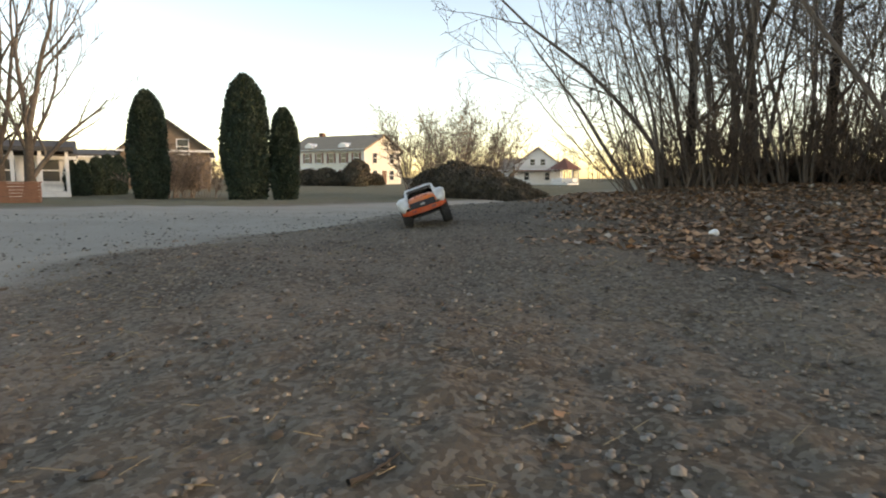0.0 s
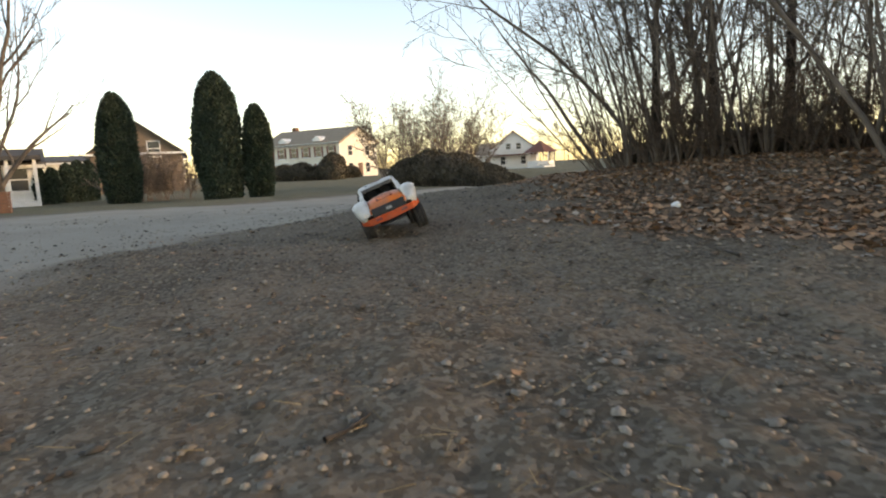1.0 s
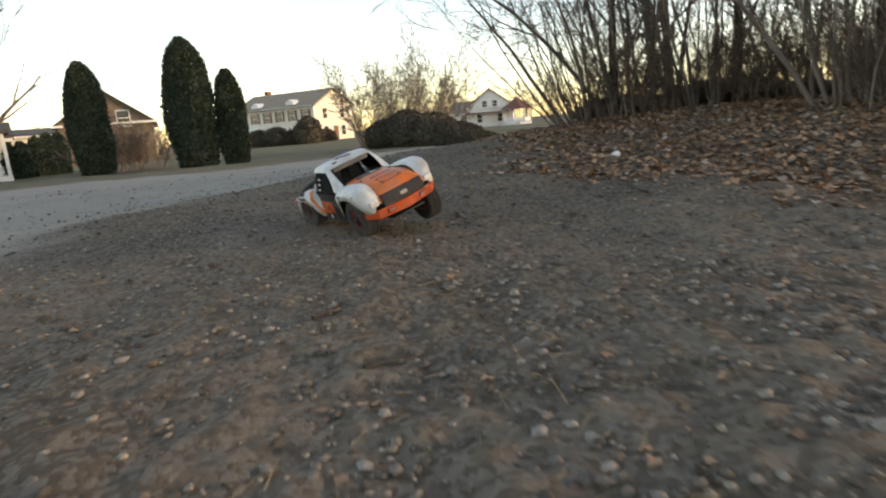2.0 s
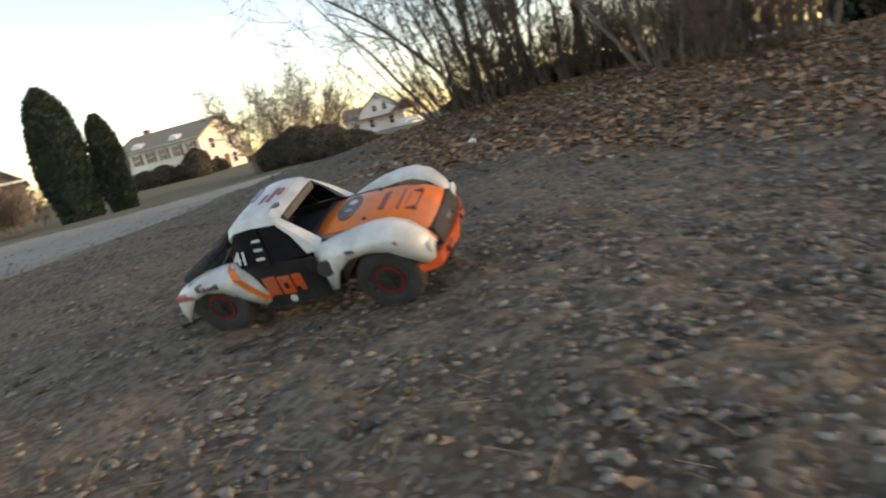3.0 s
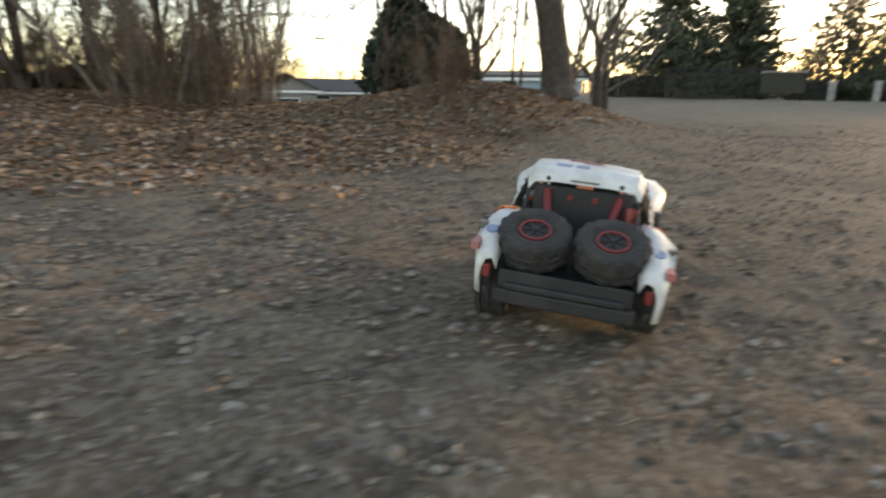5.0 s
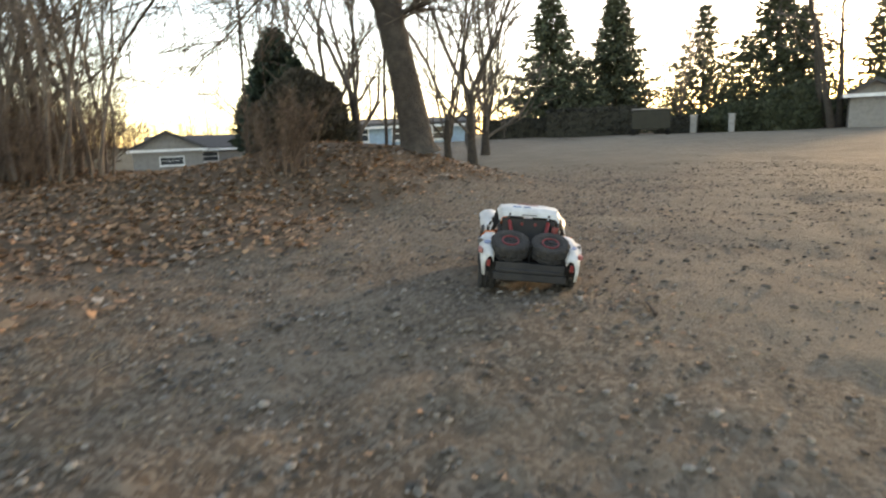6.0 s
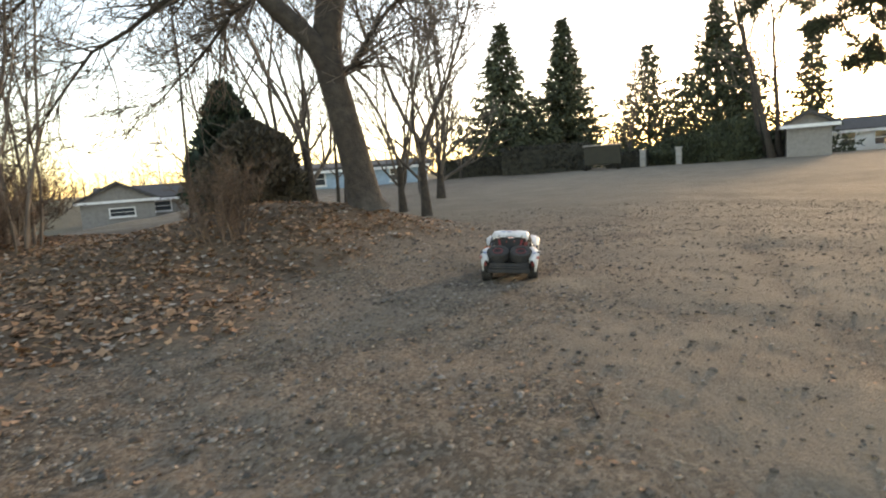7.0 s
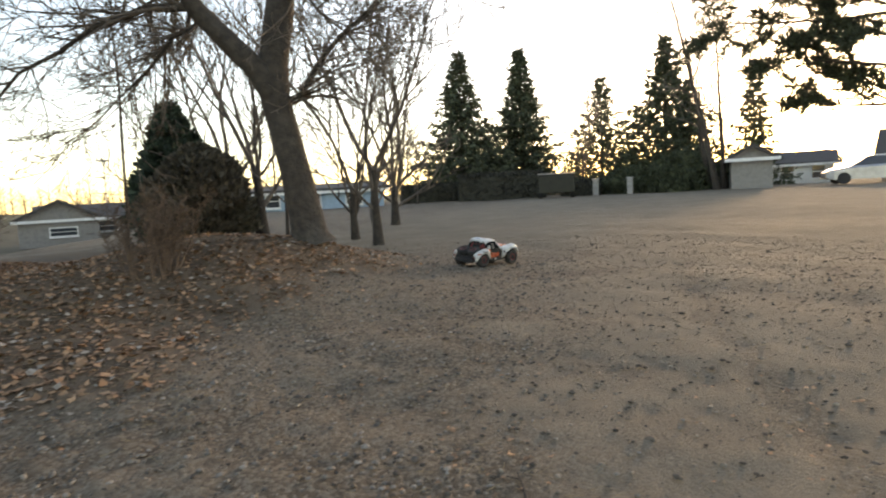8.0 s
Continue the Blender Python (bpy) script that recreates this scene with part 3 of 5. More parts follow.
bare_tree("maple_tree", 12.6, 10.2, 6.4, 0.085, 18, "bare slender maple among others", depth=3, kids=5, first=0.16, thin=0.0075, sides=4, split=(0.28, 4))
bare_tree("maple_tree", 12.9, 4.9, 6.2, 0.07, 19, "bare slender maple behind the drive", depth=3, kids=5, first=0.16, thin=0.0065, sides=4, split=(0.22, 4))
bare_tree("sapling", 10.2, 4.4, 4.6, 0.035, 11, "thin bare sapling beside the lot", depth=2, kids=5, first=0.15, thin=0.004)
bare_tree("sapling", 10.0, 4.1, 4.2, 0.03, 12, "thin bare sapling beside the lot", depth=2, kids=5, first=0.15, thin=0.004, lean=(0.12, 0.05))
bare_tree("sapling", *from_eye(EAST, 37.2, 8.5), 7.0, 0.022, 13, "tall thin bare sapling", depth=2, kids=5, first=0.4, thin=0.003)
clipped_conifer("round_evergreen", *from_eye(EAST, 43.0, 13.5), 2.15, 2.0, 21, "brown-green rounded evergreen bush", [(0, 0.70), (0.2, 0.92), (0.45, 1.0), (0.68, 0.86), (0.86, 0.56), (1, 0.08)], BRUSH, 12000, 0.13, lumpy=1.8, core=0.36)
clipped_conifer("ragged_conifer", *from_eye(EAST, 41.0, 15.0), 3.1, 1.6, 22, "ragged green conifer behind the rounded bush", [(0, 0.7), (0.15, 1), (0.5, 0.76), (0.8, 0.40), (1, 0.03)], CEDAR, 4600, 0.22, lumpy=3.6, core=0.10)

# spruces beyond the lot
for k, (b, d, top, w) in enumerate(((66.4, 50, 12.45, 7.0), (72.0, 54, 12.4, 6.6), (79.2, 48, 9.4, 5.8), (84.7, 46, 12.2, 6.6), (86.6, 44, 8.5, 5.4), (91.6, 48, 9.6, 3.4), (81.6, 52, 5.0, 4.6), (69.0, 56, 5.5, 6.0), (77.2, 50, 4.0, 4.0))):
    x, y = from_eye(EAST, b, d)
    base = ground_z(x, y)
    spruce("spruce", x, y, 0.71 + d * math.tan(radians(top + 0.6)) - base, w * 1.5, 50 + k, ("tall dark green spruce against the evening sky", "small dark spruce in the row")[k > 5], low=0.04)
for k, (b, d, h, lean) in enumerate(((88.8, 40, 14, (-0.10, 0.22)), (88.2, 41, 12, (-0.06, 0.14)), (89.3, 41, 11, (-0.02, 0.05)), (77.6, 44, 8.0, (0, 0.03)), (62, 40, 5, (0, 0)), (60.5, 38, 6, (0, 0)))):
    x, y = from_eye(EAST, b, d)
    bare_tree("bare_tree", x, y, h, 0.17 if k < 3 else 0.07, 70 + k, ("leaning bare tree beside the shed" if k < 3 else "thin bare tree among the spruces"), lean=lean, depth=2, kids=6, first=0.3, thin=0.014, sides=4, split=(0.3, 4) if k > 2 else None)
clipped_conifer("yew_bush", *from_eye(EAST, 86.0, 42), 2.4, 4.2, 33, "dark bush under the spruces", [(0, 0.9), (0.5, 1), (0.85, 0.6), (1, 0.1)], SPRUCE, 3000, 0.3)
clipped_conifer("yew_bush", *from_eye(EAST, 82.6, 44), 1.7, 5.5, 34, "dark low bush by the lot", [(0, 0.9), (0.5, 1), (0.85, 0.6), (1, 0.1)], SPRUCE, 3000, 0.3)


def pine(x, y):
    """A pine whose long boughs, tufted with needles, reach over the lot."""
    rng = np.random.default_rng(91)
    tree = new("pine_tree")
    tree.matrix_basis = pose(x, y, ground_z(x, y) - 0.05)
    tagged(tree, "large pine with long tufted boughs", "pine")
    v, f = tubes([[0, 0, 0, 0, 0, 4, 0.26, 0.2], [0, 0, 4, 0.1, 0.1, 9, 0.2, 0.06]], 12)
    under("trunk", mesh_from("trunk", v, f, BARK, True), tree)
    pts, ways = [], []
    for z, a, length, rise in ((2.2, 1.5, 2.6, 0.0), (2.6, 1.9, 3.0, 0.02), (3.0, 1.25, 3.4, 0.05), (3.3, 2.2, 3.4, 0.05), (3.7, 1.6, 4.0, 0.06), (4.1, 1.1, 4.0, 0.08), (4.5, 1.85, 4.6, 0.08), (4.9, 1.4, 4.8, 0.10), (5.4, 2.1, 4.6, 0.10), (5.9, 1.6, 4.8, 0.12), (6.5, 1.2, 4.4, 0.15), (7.0, 2.4, 4.0, 0.2), (3.8, 0.2, 3.5, 0.1), (3.4, 4.6, 3.5, 0.1), (5.2, 3.4, 3.8, 0.15)):
        segs = []
        grow(rng, np.array([0, 0, z]), np.array([math.cos(a), math.sin(a), rise]), length, 0.05, 2, segs, 0.55, 0.06, 6, 0.06, 0.42, 0.35, 0.006)
        v, f = tubes(segs, 4)
        under("bough", mesh_from("bough", v, f, BARK), tree)
        s = np.array(segs)
        s = s[s[:, 6] < 0.022]
        m = 20
        q = np.repeat(s[:, :3], m, 0) + np.repeat(s[:, 3:6] - s[:, :3], m, 0) * rng.uniform(0, 1, (len(s) * m, 1))
        w = np.repeat(s[:, 3:6] - s[:, :3], m, 0)
        w = w / (np.linalg.norm(w, axis=1, keepdims=True) + 1e-9) * 0.6 + rng.normal(size=q.shape) * 0.7
        w[:, 2] += 0.2
        v, f = flakes(q, w, 0.19, 0.022, rng, 0.1)
        stuff(under("needle_tuft", mesh_from("needle_tuft", v, f, PINE), tree))
    return tree


pine(*from_eye(EAST, 106.0, 14.0))

# across the road: clipped cedars, bare trees, brush
COLUMN = [(0, 0.74), (0.12, 0.86), (0.35, 1.0), (0.6, 0.97), (0.8, 0.78), (0.92, 0.5), (1, 0.08)]
for k, (x, y, h, w) in enumerate(((-13.05, 27, 4.75, 1.58), (-8.72, 27, 5.45, 2.0), (-7.15, 27.5, 4.05, 1.2))):
    clipped_conifer("cedar", x, y, h, w, 200 + k, "tall clipped columnar cedar on the lawn", COLUMN, CEDAR, 12000, 0.15)
for k, (b, d, h, w) in enumerate(((-31.6, 38, 1.9, 0.75), (-30.7, 38, 1.9, 0.75), (-29.7, 40, 2.2, 0.85), (-28.9, 41, 2.4, 0.9), (-28.1, 42, 2.4, 0.95))):
    x, y = from_eye(SOUTH, b, d)
    tagged(clipped_conifer("small_cedar", x, y, h, w, 210 + k, "small clipped cedar in a row", COLUMN, CEDAR, 2200, 0.13), group="row of small cedars")
for k, (b, d, h, lean) in enumerate(((-36.2, 24, 10.5, (0.02, 0)), (-34.3, 22, 9.0, (0.03, 0)), (-39, 26, 10, (0, 0)))):
    x, y = from_eye(SOUTH, b, d)
    bare_tree("roadside_tree", x, y, h, 0.17 - 0.02 * k, 220 + k, "large bare tree beside the road", lean=lean, depth=3, kids=5, first=0.2, thin=0.008, split=(0.3, 4))
for k, (b, d, w, h) in enumerate(((-23.8, 33, 2.2, 2.2), (-21.8, 34, 2.2, 2.0), (-25.0, 35, 1.8, 2.6))):
    x, y = from_eye(SOUTH, b, d)
    thicket("hedge_shrub", x, y, w, w, h, 22, 230 + k, "bare brown hedge shrub behind the cedars", r=0.02, thin=0.011, depth=2, kids=4)
for k, (b, d, w, h) in enumerate(((-1.5, 36, 2.6, 5.2), (1.6, 37, 3.0, 5.6), (4.0, 38, 2.6, 4.6))):
    x, y = from_eye(SOUTH, b, d)
    thicket("lilac", x, y, w, w, h, 20, 240 + k, "tall bare shrub rising from dark bushes", r=0.035, thin=0.011, depth=2, kids=4)
for k, (b, d, w, h) in enumerate(((-0.8, 33, 2.4, 1.5), (1.2, 32.5, 2.8, 1.9), (3.6, 32, 3.0, 1.7), (6.0, 31, 2.8, 1.25), (8.0, 30, 2.2, 0.9))):
    x, y = from_eye(SOUTH, b, d)
    round_bush("road_bush", x, y, w, h, 250 + k, "dark rounded bush beside the road", group="bushes along the road")
for k, (b, d, w, h) in enumerate(((-12.4, 80, 3.0, 2.0), (-10.9, 78, 3.2, 2.2), (-9.5, 78, 3.0, 1.7), (-8.0, 76, 3.4, 3.2), (-6.4, 82, 2.4, 1.5))):
    x, y = from_eye(SOUTH, b, d)
    round_bush("garden_bush", x, y, w, h, 260 + k, "brown garden bush before the white house", count=1500, size=0.3, group="garden bushes")


def far_woods():
    """A ring of bare, far woodland."""
    rng = np.random.default_rng(5)
    segs = []
    for k in range(1500):
        b = rng.uniform(-180, 180)
        d = rng.uniform(150, 260)
        if 60 < b < 130:
            d = rng.uniform(120, 200)
        x, y = from_eye((0, 0), b, d)
        z = ground_z(x, y)
        h = rng.uniform(5, 9.5) * (0.75 if 84 < b < 112 else 1)
        segs.append([x, y, z, x, y, z + h, 0.16, 0.03])
        for j in range(9):
            a = rng.uniform(0, 6.28)
            t = rng.uniform(0.25, 0.95)
            L = h * 0.3
            segs.append([x, y, z + h * t, x + math.cos(a) * L * 0.7, y + math.sin(a) * L * 0.7, z + h * t + L * 0.6, 0.08, 0.03])
    v, f = tubes(segs, 3)
    ob = new("far_woods", mesh_from("far_woods", v, f, TWIG))
    return tagged(ob, "far bare woodland along the horizon", "woods", kind="stuff")


far_woods()


# ---- houses and the far lot ----
SIDING = mat("pale_siding", (0.74, 0.70, 0.60), 0.7, vary=0.06, scale=6, second=(0.66, 0.61, 0.52), second_scale=0.8)
SIDING_WHITE = mat("white_siding", (0.78, 0.77, 0.74), 0.7, vary=0.06, scale=6, second=(0.68, 0.66, 0.62), second_scale=0.8)
SIDING_BROWN = mat("brown_siding", (0.21, 0.15, 0.105), 0.8, vary=0.15, scale=6)
SIDING_BLUE = mat("blue_siding", (0.30, 0.42, 0.52), 0.7, vary=0.08, scale=6)
SIDING_GREY = mat("grey_siding", (0.26, 0.24, 0.22), 0.8, vary=0.12, scale=6)
SHINGLE = mat("brown_shingles", (0.30, 0.235, 0.17), 0.9, vary=0.25, scale=9, second=(0.23, 0.18, 0.13), second_scale=1.5)
SHINGLE_GREY = mat("grey_shingles", (0.075, 0.07, 0.066), 0.9, vary=0.25, scale=9)
TRIM = mat("white_trim", (0.80, 0.79, 0.76), 0.6, vary=0.04, scale=8)
SHUTTER = mat("red_brown_shutter", (0.19, 0.075, 0.05), 0.7, vary=0.15, scale=9)
GLASS = mat("dark_window_glass", (0.05, 0.055, 0.06), 0.08, vary=0.2, scale=2)
DOOR = mat("door_paint", (0.16, 0.08, 0.05), 0.6, vary=0.1, scale=8)
DARK = mat("dark_hedge", (0.038, 0.036, 0.026), 0.9, vary=0.3, scale=4, island=0.4)
RUST = mat("red_brown_boards", (0.17, 0.085, 0.055), 0.9, vary=0.25, scale=8)
CONCRETE = mat("concrete", (0.36, 0.34, 0.31), 0.9, vary=0.12, scale=10)


def gable_roof(w, d, rise, over, thick, z, along="x"):
    """A pitched roof with thickness; the ridge runs along the given axis."""
    bm = bmesh.new()
    hw, hd = w / 2 + over, d / 2 + over
    drop = rise * over / (d / 2 if along == "x" else w / 2)
    if along == "x":
        prof = [(-hd, z - drop), (0, z + rise), (hd, z - drop), (hd, z - drop - thick), (0, z + rise - thick), (-hd, z - drop - thick)]
        a = [bm.verts.new((-hw, p, q)) for p, q in prof]
        b = [bm.verts.new((hw, p, q)) for p, q in prof]
    else:
        prof = [(-hw, z - drop), (0, z + rise), (hw, z - drop), (hw, z - drop - thick), (0, z + rise - thick), (-hw, z - drop - thick)]
        a = [bm.verts.new((p, -hd, q)) for p, q in prof]
        b = [bm.verts.new((p, hd, q)) for p, q in prof]
    for i in range(6):
        bm.faces.new((a[i], a[(i + 1) % 6], b[(i + 1) % 6], b[i]))
    for r in (a, b):
        bm.faces.new((r[0], r[1], r[4], r[5]))
        bm.faces.new((r[1], r[2], r[3], r[4]))
    bmesh.ops.recalc_face_normals(bm, faces=bm.faces)
    return bm


def walls_with_gable(w, d, h, rise, along="x"):
    bm = bmesh.new()
    if along == "x":
        prof = [(-d / 2, 0), (d / 2, 0), (d / 2, h), (0, h + rise), (-d / 2, h)]
        a = [bm.verts.new((-w / 2, p, q)) for p, q in prof]
        b = [bm.verts.new((w / 2, p, q)) for p, q in prof]
    else:
        prof = [(-w / 2, 0), (w / 2, 0), (w / 2, h), (0, h + rise), (-w / 2, h)]
        a = [bm.verts.new((p, -d / 2, q)) for p, q in prof]
        b = [bm.verts.new((p, d / 2, q)) for p, q in prof]
    for i in range(5):
        bm.faces.new((a[i], a[(i + 1) % 5], b[(i + 1) % 5], b[i]))
    bm.faces.new(a[::-1])
    bm.faces.new(b)
    bmesh.ops.recalc_face_normals(bm, faces=bm.faces)
    return bm


def window(house, x, z, w, h, face="front", depth=0.0, shutters=False):
    """A window on a wall: frame, pane, middle rail, and shutters where it has them. depth: the wall's place."""
    m = pose(x, depth, z) if face == "front" else pose(depth, x, z, 0, 0, 90)
    fr = box(-w / 2 - 0.08, -0.07, -0.08, w / 2 + 0.08, 0.05, h + 0.08)
    win = part("window", fr, TRIM, house, m=m)
    part("pane", box(-w / 2, -0.09, 0, w / 2, -0.06, h), GLASS, win)
    part("rail", box(-w / 2, -0.11, h * 0.48, w / 2, -0.085, h * 0.54), TRIM, win)
    part("sill", box(-w / 2 - 0.12, -0.16, -0.14, w / 2 + 0.12, -0.02, -0.07), TRIM, win)
    if shutters:
        for s in (-1, 1):
            part("shutter", box(s * (w / 2 + 0.1), -0.10, -0.05, s * (w / 2 + 0.45), -0.05, h + 0.05), SHUTTER, win)
    return win


def white_house():
    """The long two-storey house beyond the road: shuttered front, gable end to the sun."""
    h = new("white_house")
    x, y = from_eye(SOUTH, -9.4, 100)
    h.matrix_basis = pose(x, y + 3.5, ground_z(x, y) - 0.1, 0, 0, -30)
    tagged(h, "cream two-storey house with shuttered windows and brown roof", "house")
    w, d, e, rise = 15.6, 10.2, 5.6, 2.4
    part("wall", walls_with_gable(w, d, e, rise), SIDING, h, "cream clapboard walls")
    roof = part("roof", gable_roof(w, d, rise, 0.5, 0.25, e + 0.15), SHINGLE, h, "brown shingle roof")
    part("chimney", box(-w / 2 + 1.6, 0.5, e + 1.0, -w / 2 + 2.4, 1.3, e + 3.2), RUST, roof)
    part("cornice", box(-w / 2 - 0.3, -d / 2 - 0.5, e - 0.35, w / 2 + 0.3, -d / 2 - 0.02, e - 0.02), TRIM, h, "white cornice")
    for x in (-3.4, 3.6):
        dm = part("dormer", walls_with_gable(1.5, 2.2, 0.35, 0.45, "y"), TRIM, roof, m=pose(x, -d / 2 + 0.9, e + 0.3))
    for i in range(6):
        x = -w / 2 + 1.5 + i * (w - 3.0) / 5
        window(h, x, 3.5, 0.9, 1.5, "front", -d / 2, True)
        if i != 1:
            window(h, x, 0.8, 0.9, 1.6, "front", -d / 2, True)
    dr = part("front_door", box(-w / 2 + 3.3, -d / 2 - 0.1, 0.1, -w / 2 + 4.5, -d / 2 - 0.01, 2.3), DOOR, h)
    porch = part("porch", box(-w / 2 + 2.5, -d / 2 - 1.8, 0.0, -w / 2 + 5.3, -d / 2, 0.3), TRIM, h, "white porch")
    part("porch_roof", box(-w / 2 + 2.4, -d / 2 - 1.9, 2.5, -w / 2 + 5.4, -d / 2, 2.75), TRIM, porch)
    for x in (-w / 2 + 2.6, -w / 2 + 5.2):
        part("porch_post", box(x - 0.1, -d / 2 - 1.8, 0.3, x + 0.1, -d / 2 - 1.6, 2.5), TRIM, porch)
    part("railing", box(-w / 2 + 2.6, -d / 2 - 1.8, 0.4, -w / 2 + 5.2, -d / 2 - 1.7, 1.2), TRIM, porch)
    for yy, z in ((-2.4, 0.8), (-2.4, 3.5), (2.2, 3.5), (2.2, 0.8)):
        window(h, yy, z, 1.0, 1.5, "side", w / 2, False)
    part("side_door", box(w / 2 + 0.01, -0.4, 0.2, w / 2 + 0.1, 0.7, 2.3), DOOR, h)
    part("corner_board", box(w / 2 - 0.15, -d / 2 - 0.03, 0, w / 2 + 0.04, -d / 2 + 0.2, e - 0.3), TRIM, h)
    ext = part("garage_wing", walls_with_gable(8, 6, 2.6, 1.2), SIDING_WHITE, h, "low white wing", m=pose(-w / 2 - 4.1, 1.5, 0))
    part("wing_roof", gable_roof(8, 6, 1.2, 0.3, 0.2, 2.72), SHINGLE_GREY, ext)
    return h


white_house()


def cottage(name, x, y, turn, w, d, e, rise, siding, shingle, label, along="x", windows=(), porch=False, z=None):
    h = new(name)
    h.matrix_basis = pose(x, y, (ground_z(x, y) if z is None else z) - 0.1, 0, 0, turn)
    tagged(h, label, "house")
    part("wall", walls_with_gable(w, d, e, rise, along), siding, h)
    part("roof", gable_roof(w, d, rise, 0.4, 0.2, e + 0.12, along), shingle, h)
    part("fascia", box(-w / 2 - 0.35, -d / 2 - 0.45, e - 0.28, w / 2 + 0.35, -d / 2 - 0.38, e - 0.1), TRIM, h)
    for wx, wz, ww, wh in windows:
        window(h, wx, wz, ww, wh, "front", -d / 2)
    if porch:
        p = part("porch", box(-w / 2, -d / 2 - 1.9, 0, w / 2, -d / 2, 0.35), TRIM, h)
        part("porch_roof", box(-w / 2 - 0.2, -d / 2 - 2.1, 2.4, w / 2 + 0.2, -d / 2, 2.6), shingle, p)
        for k in range(4):
            px = -w / 2 + 0.1 + k * (w - 0.2) / 3
            part("porch_post", box(px - 0.08, -d / 2 - 1.9, 0.35, px + 0.08, -d / 2 - 1.74, 2.4), TRIM, p)
    return h


x, y = from_eye(SOUTH, 9.0, 112)
cottage("gabled_house", x, y, -12, 8.0, 7.0, 3.6, 3.0, SIDING_WHITE, SHUTTER, "white gabled house with dark red roof far off", "y", ((-1.8, 0.9, 1.0, 1.3), (1.6, 0.9, 1.0, 1.3), (-0.9, 3.4, 0.8, 1.1), (0.9, 3.4, 0.8, 1.1)), True)
x, y = from_eye(SOUTH, 7.4, 113)
cottage("side_wing", x, y, -12, 7.0, 6.0, 2.8, 2.0, SIDING_WHITE, SHINGLE, "low white wing with brown roof far off", "x", ((-1.5, 0.9, 1.1, 1.2), (1.5, 0.9, 1.1, 1.2)))


def gazebo(x, y):
    g = new("gazebo")
    g.matrix_basis = pose(x, y, ground_z(x, y))
    tagged(g, "white open gazebo with a pointed roof", "gazebo")
    part("floor", cyl(2.4, 0.35, pose(0, 0, 0.18), 8), TRIM, g)
    part("roof", cyl(3.0, 1.9, pose(0, 0, 3.5), 8, 0.1), SHUTTER, g)
    for k in range(8):
        a = k * math.pi / 4 + math.pi / 8
        part("post", box(-0.09, -0.09, 0.3, 0.09, 0.09, 2.6), TRIM, g, m=pose(2.2 * math.cos(a), 2.2 * math.sin(a), 0))
        part("railing", box(-0.85, -0.04, 0.5, 0.85, 0.04, 1.1), TRIM, g, m=pose(2.05 * math.cos(a + math.pi / 8), 2.05 * math.sin(a + math.pi / 8), 0, 0, 0, math.degrees(a + math.pi / 8) + 90))
    return g


gazebo(*from_eye(SOUTH, 11.4, 104))
x, y = from_eye(SOUTH, -24.2, 62)
cottage("brown_house", x, y, 20, 7, 8, 3.6, 2.6, SIDING_BROWN, SHINGLE_GREY, "brown gabled house behind the cedars", "y", ((-1.5, 3.2, 0.9, 1.2), (1.4, 3.2, 0.9, 1.2)))
x, y = from_eye(SOUTH, -34.2, 40)
cottage("cottage", x, y, 32, 3.6, 4.4, 2.3, 0.7, SIDING_WHITE, SHINGLE_GREY, "small white cottage with a grey roof", "x", ((-0.9, 0.9, 0.7, 1.1), (0.9, 0.9, 0.9, 1.1)), True)
x, y = from_eye(SOUTH, -28.5, 85)
cottage("store_building", x, y, 25, 22, 10, 3.6, 0.7, SIDING, SHINGLE_GREY, "long low cream building far off", "x", ((-6, 1.0, 2.2, 1.4), (0, 1.0, 2.2, 1.4), (6, 1.0, 2.2, 1.4)))


def wood_box(x, y):
    b = new("wood_box")
    b.matrix_basis = pose(x, y, ground_z(x, y), 0, 0, 30) @ Matrix.Diagonal((0.36, 0.5, 0.42, 1))
    tagged(b, "weathered red-brown board bin beside a tree", "bin")
    for k in range(6):
        part("board", box(-1.3, -0.65, 0.02 + k * 0.21, 1.3, -0.58, 0.21 + k * 0.21, 0.01), RUST, b)
        part("board", box(1.3, -0.65, 0.02 + k * 0.21, 1.37, 0.65, 0.21 + k * 0.21, 0.01), RUST, b)
    part("lid", box(-1.4, -0.7, 1.28, 1.42, 0.7, 1.36, 0.01), RUST, b)
    return b


wood_box(*from_eye(SOUTH, -35.0, 20))

# beyond the lot
x, y = from_eye(EAST, 31.7, 52)
cottage("ranch_house", x, y, -30, 4.6, 9, 1.9, 1.1, SIDING_GREY, SHINGLE_GREY, "grey ranch house with a white-trimmed gable", "y", ((0.2, 0.7, 1.5, 0.5),), z=-1.4)
x, y = from_eye(EAST, 35.2, 56)
cottage("ranch_wing", x, y, -35, 9, 6, 1.9, 0.9, SIDING_GREY, SHINGLE_GREY, "dark low roofed wing of a ranch house", "x", ((0, 0.8, 1.2, 0.7),), z=-1.5)
x, y = from_eye(EAST, 53.0, 45)
cottage("blue_building", x, y, -52, 8.5, 6, 1.55, 0.35, SIDING_BLUE, SHINGLE_GREY, "low light-blue building behind the trees", "x", ((-3.2, 0.5, 0.8, 0.8), (-0.6, 0.5, 1.0, 0.8), (2.2, 0.5, 1.0, 0.8)), z=-0.05)


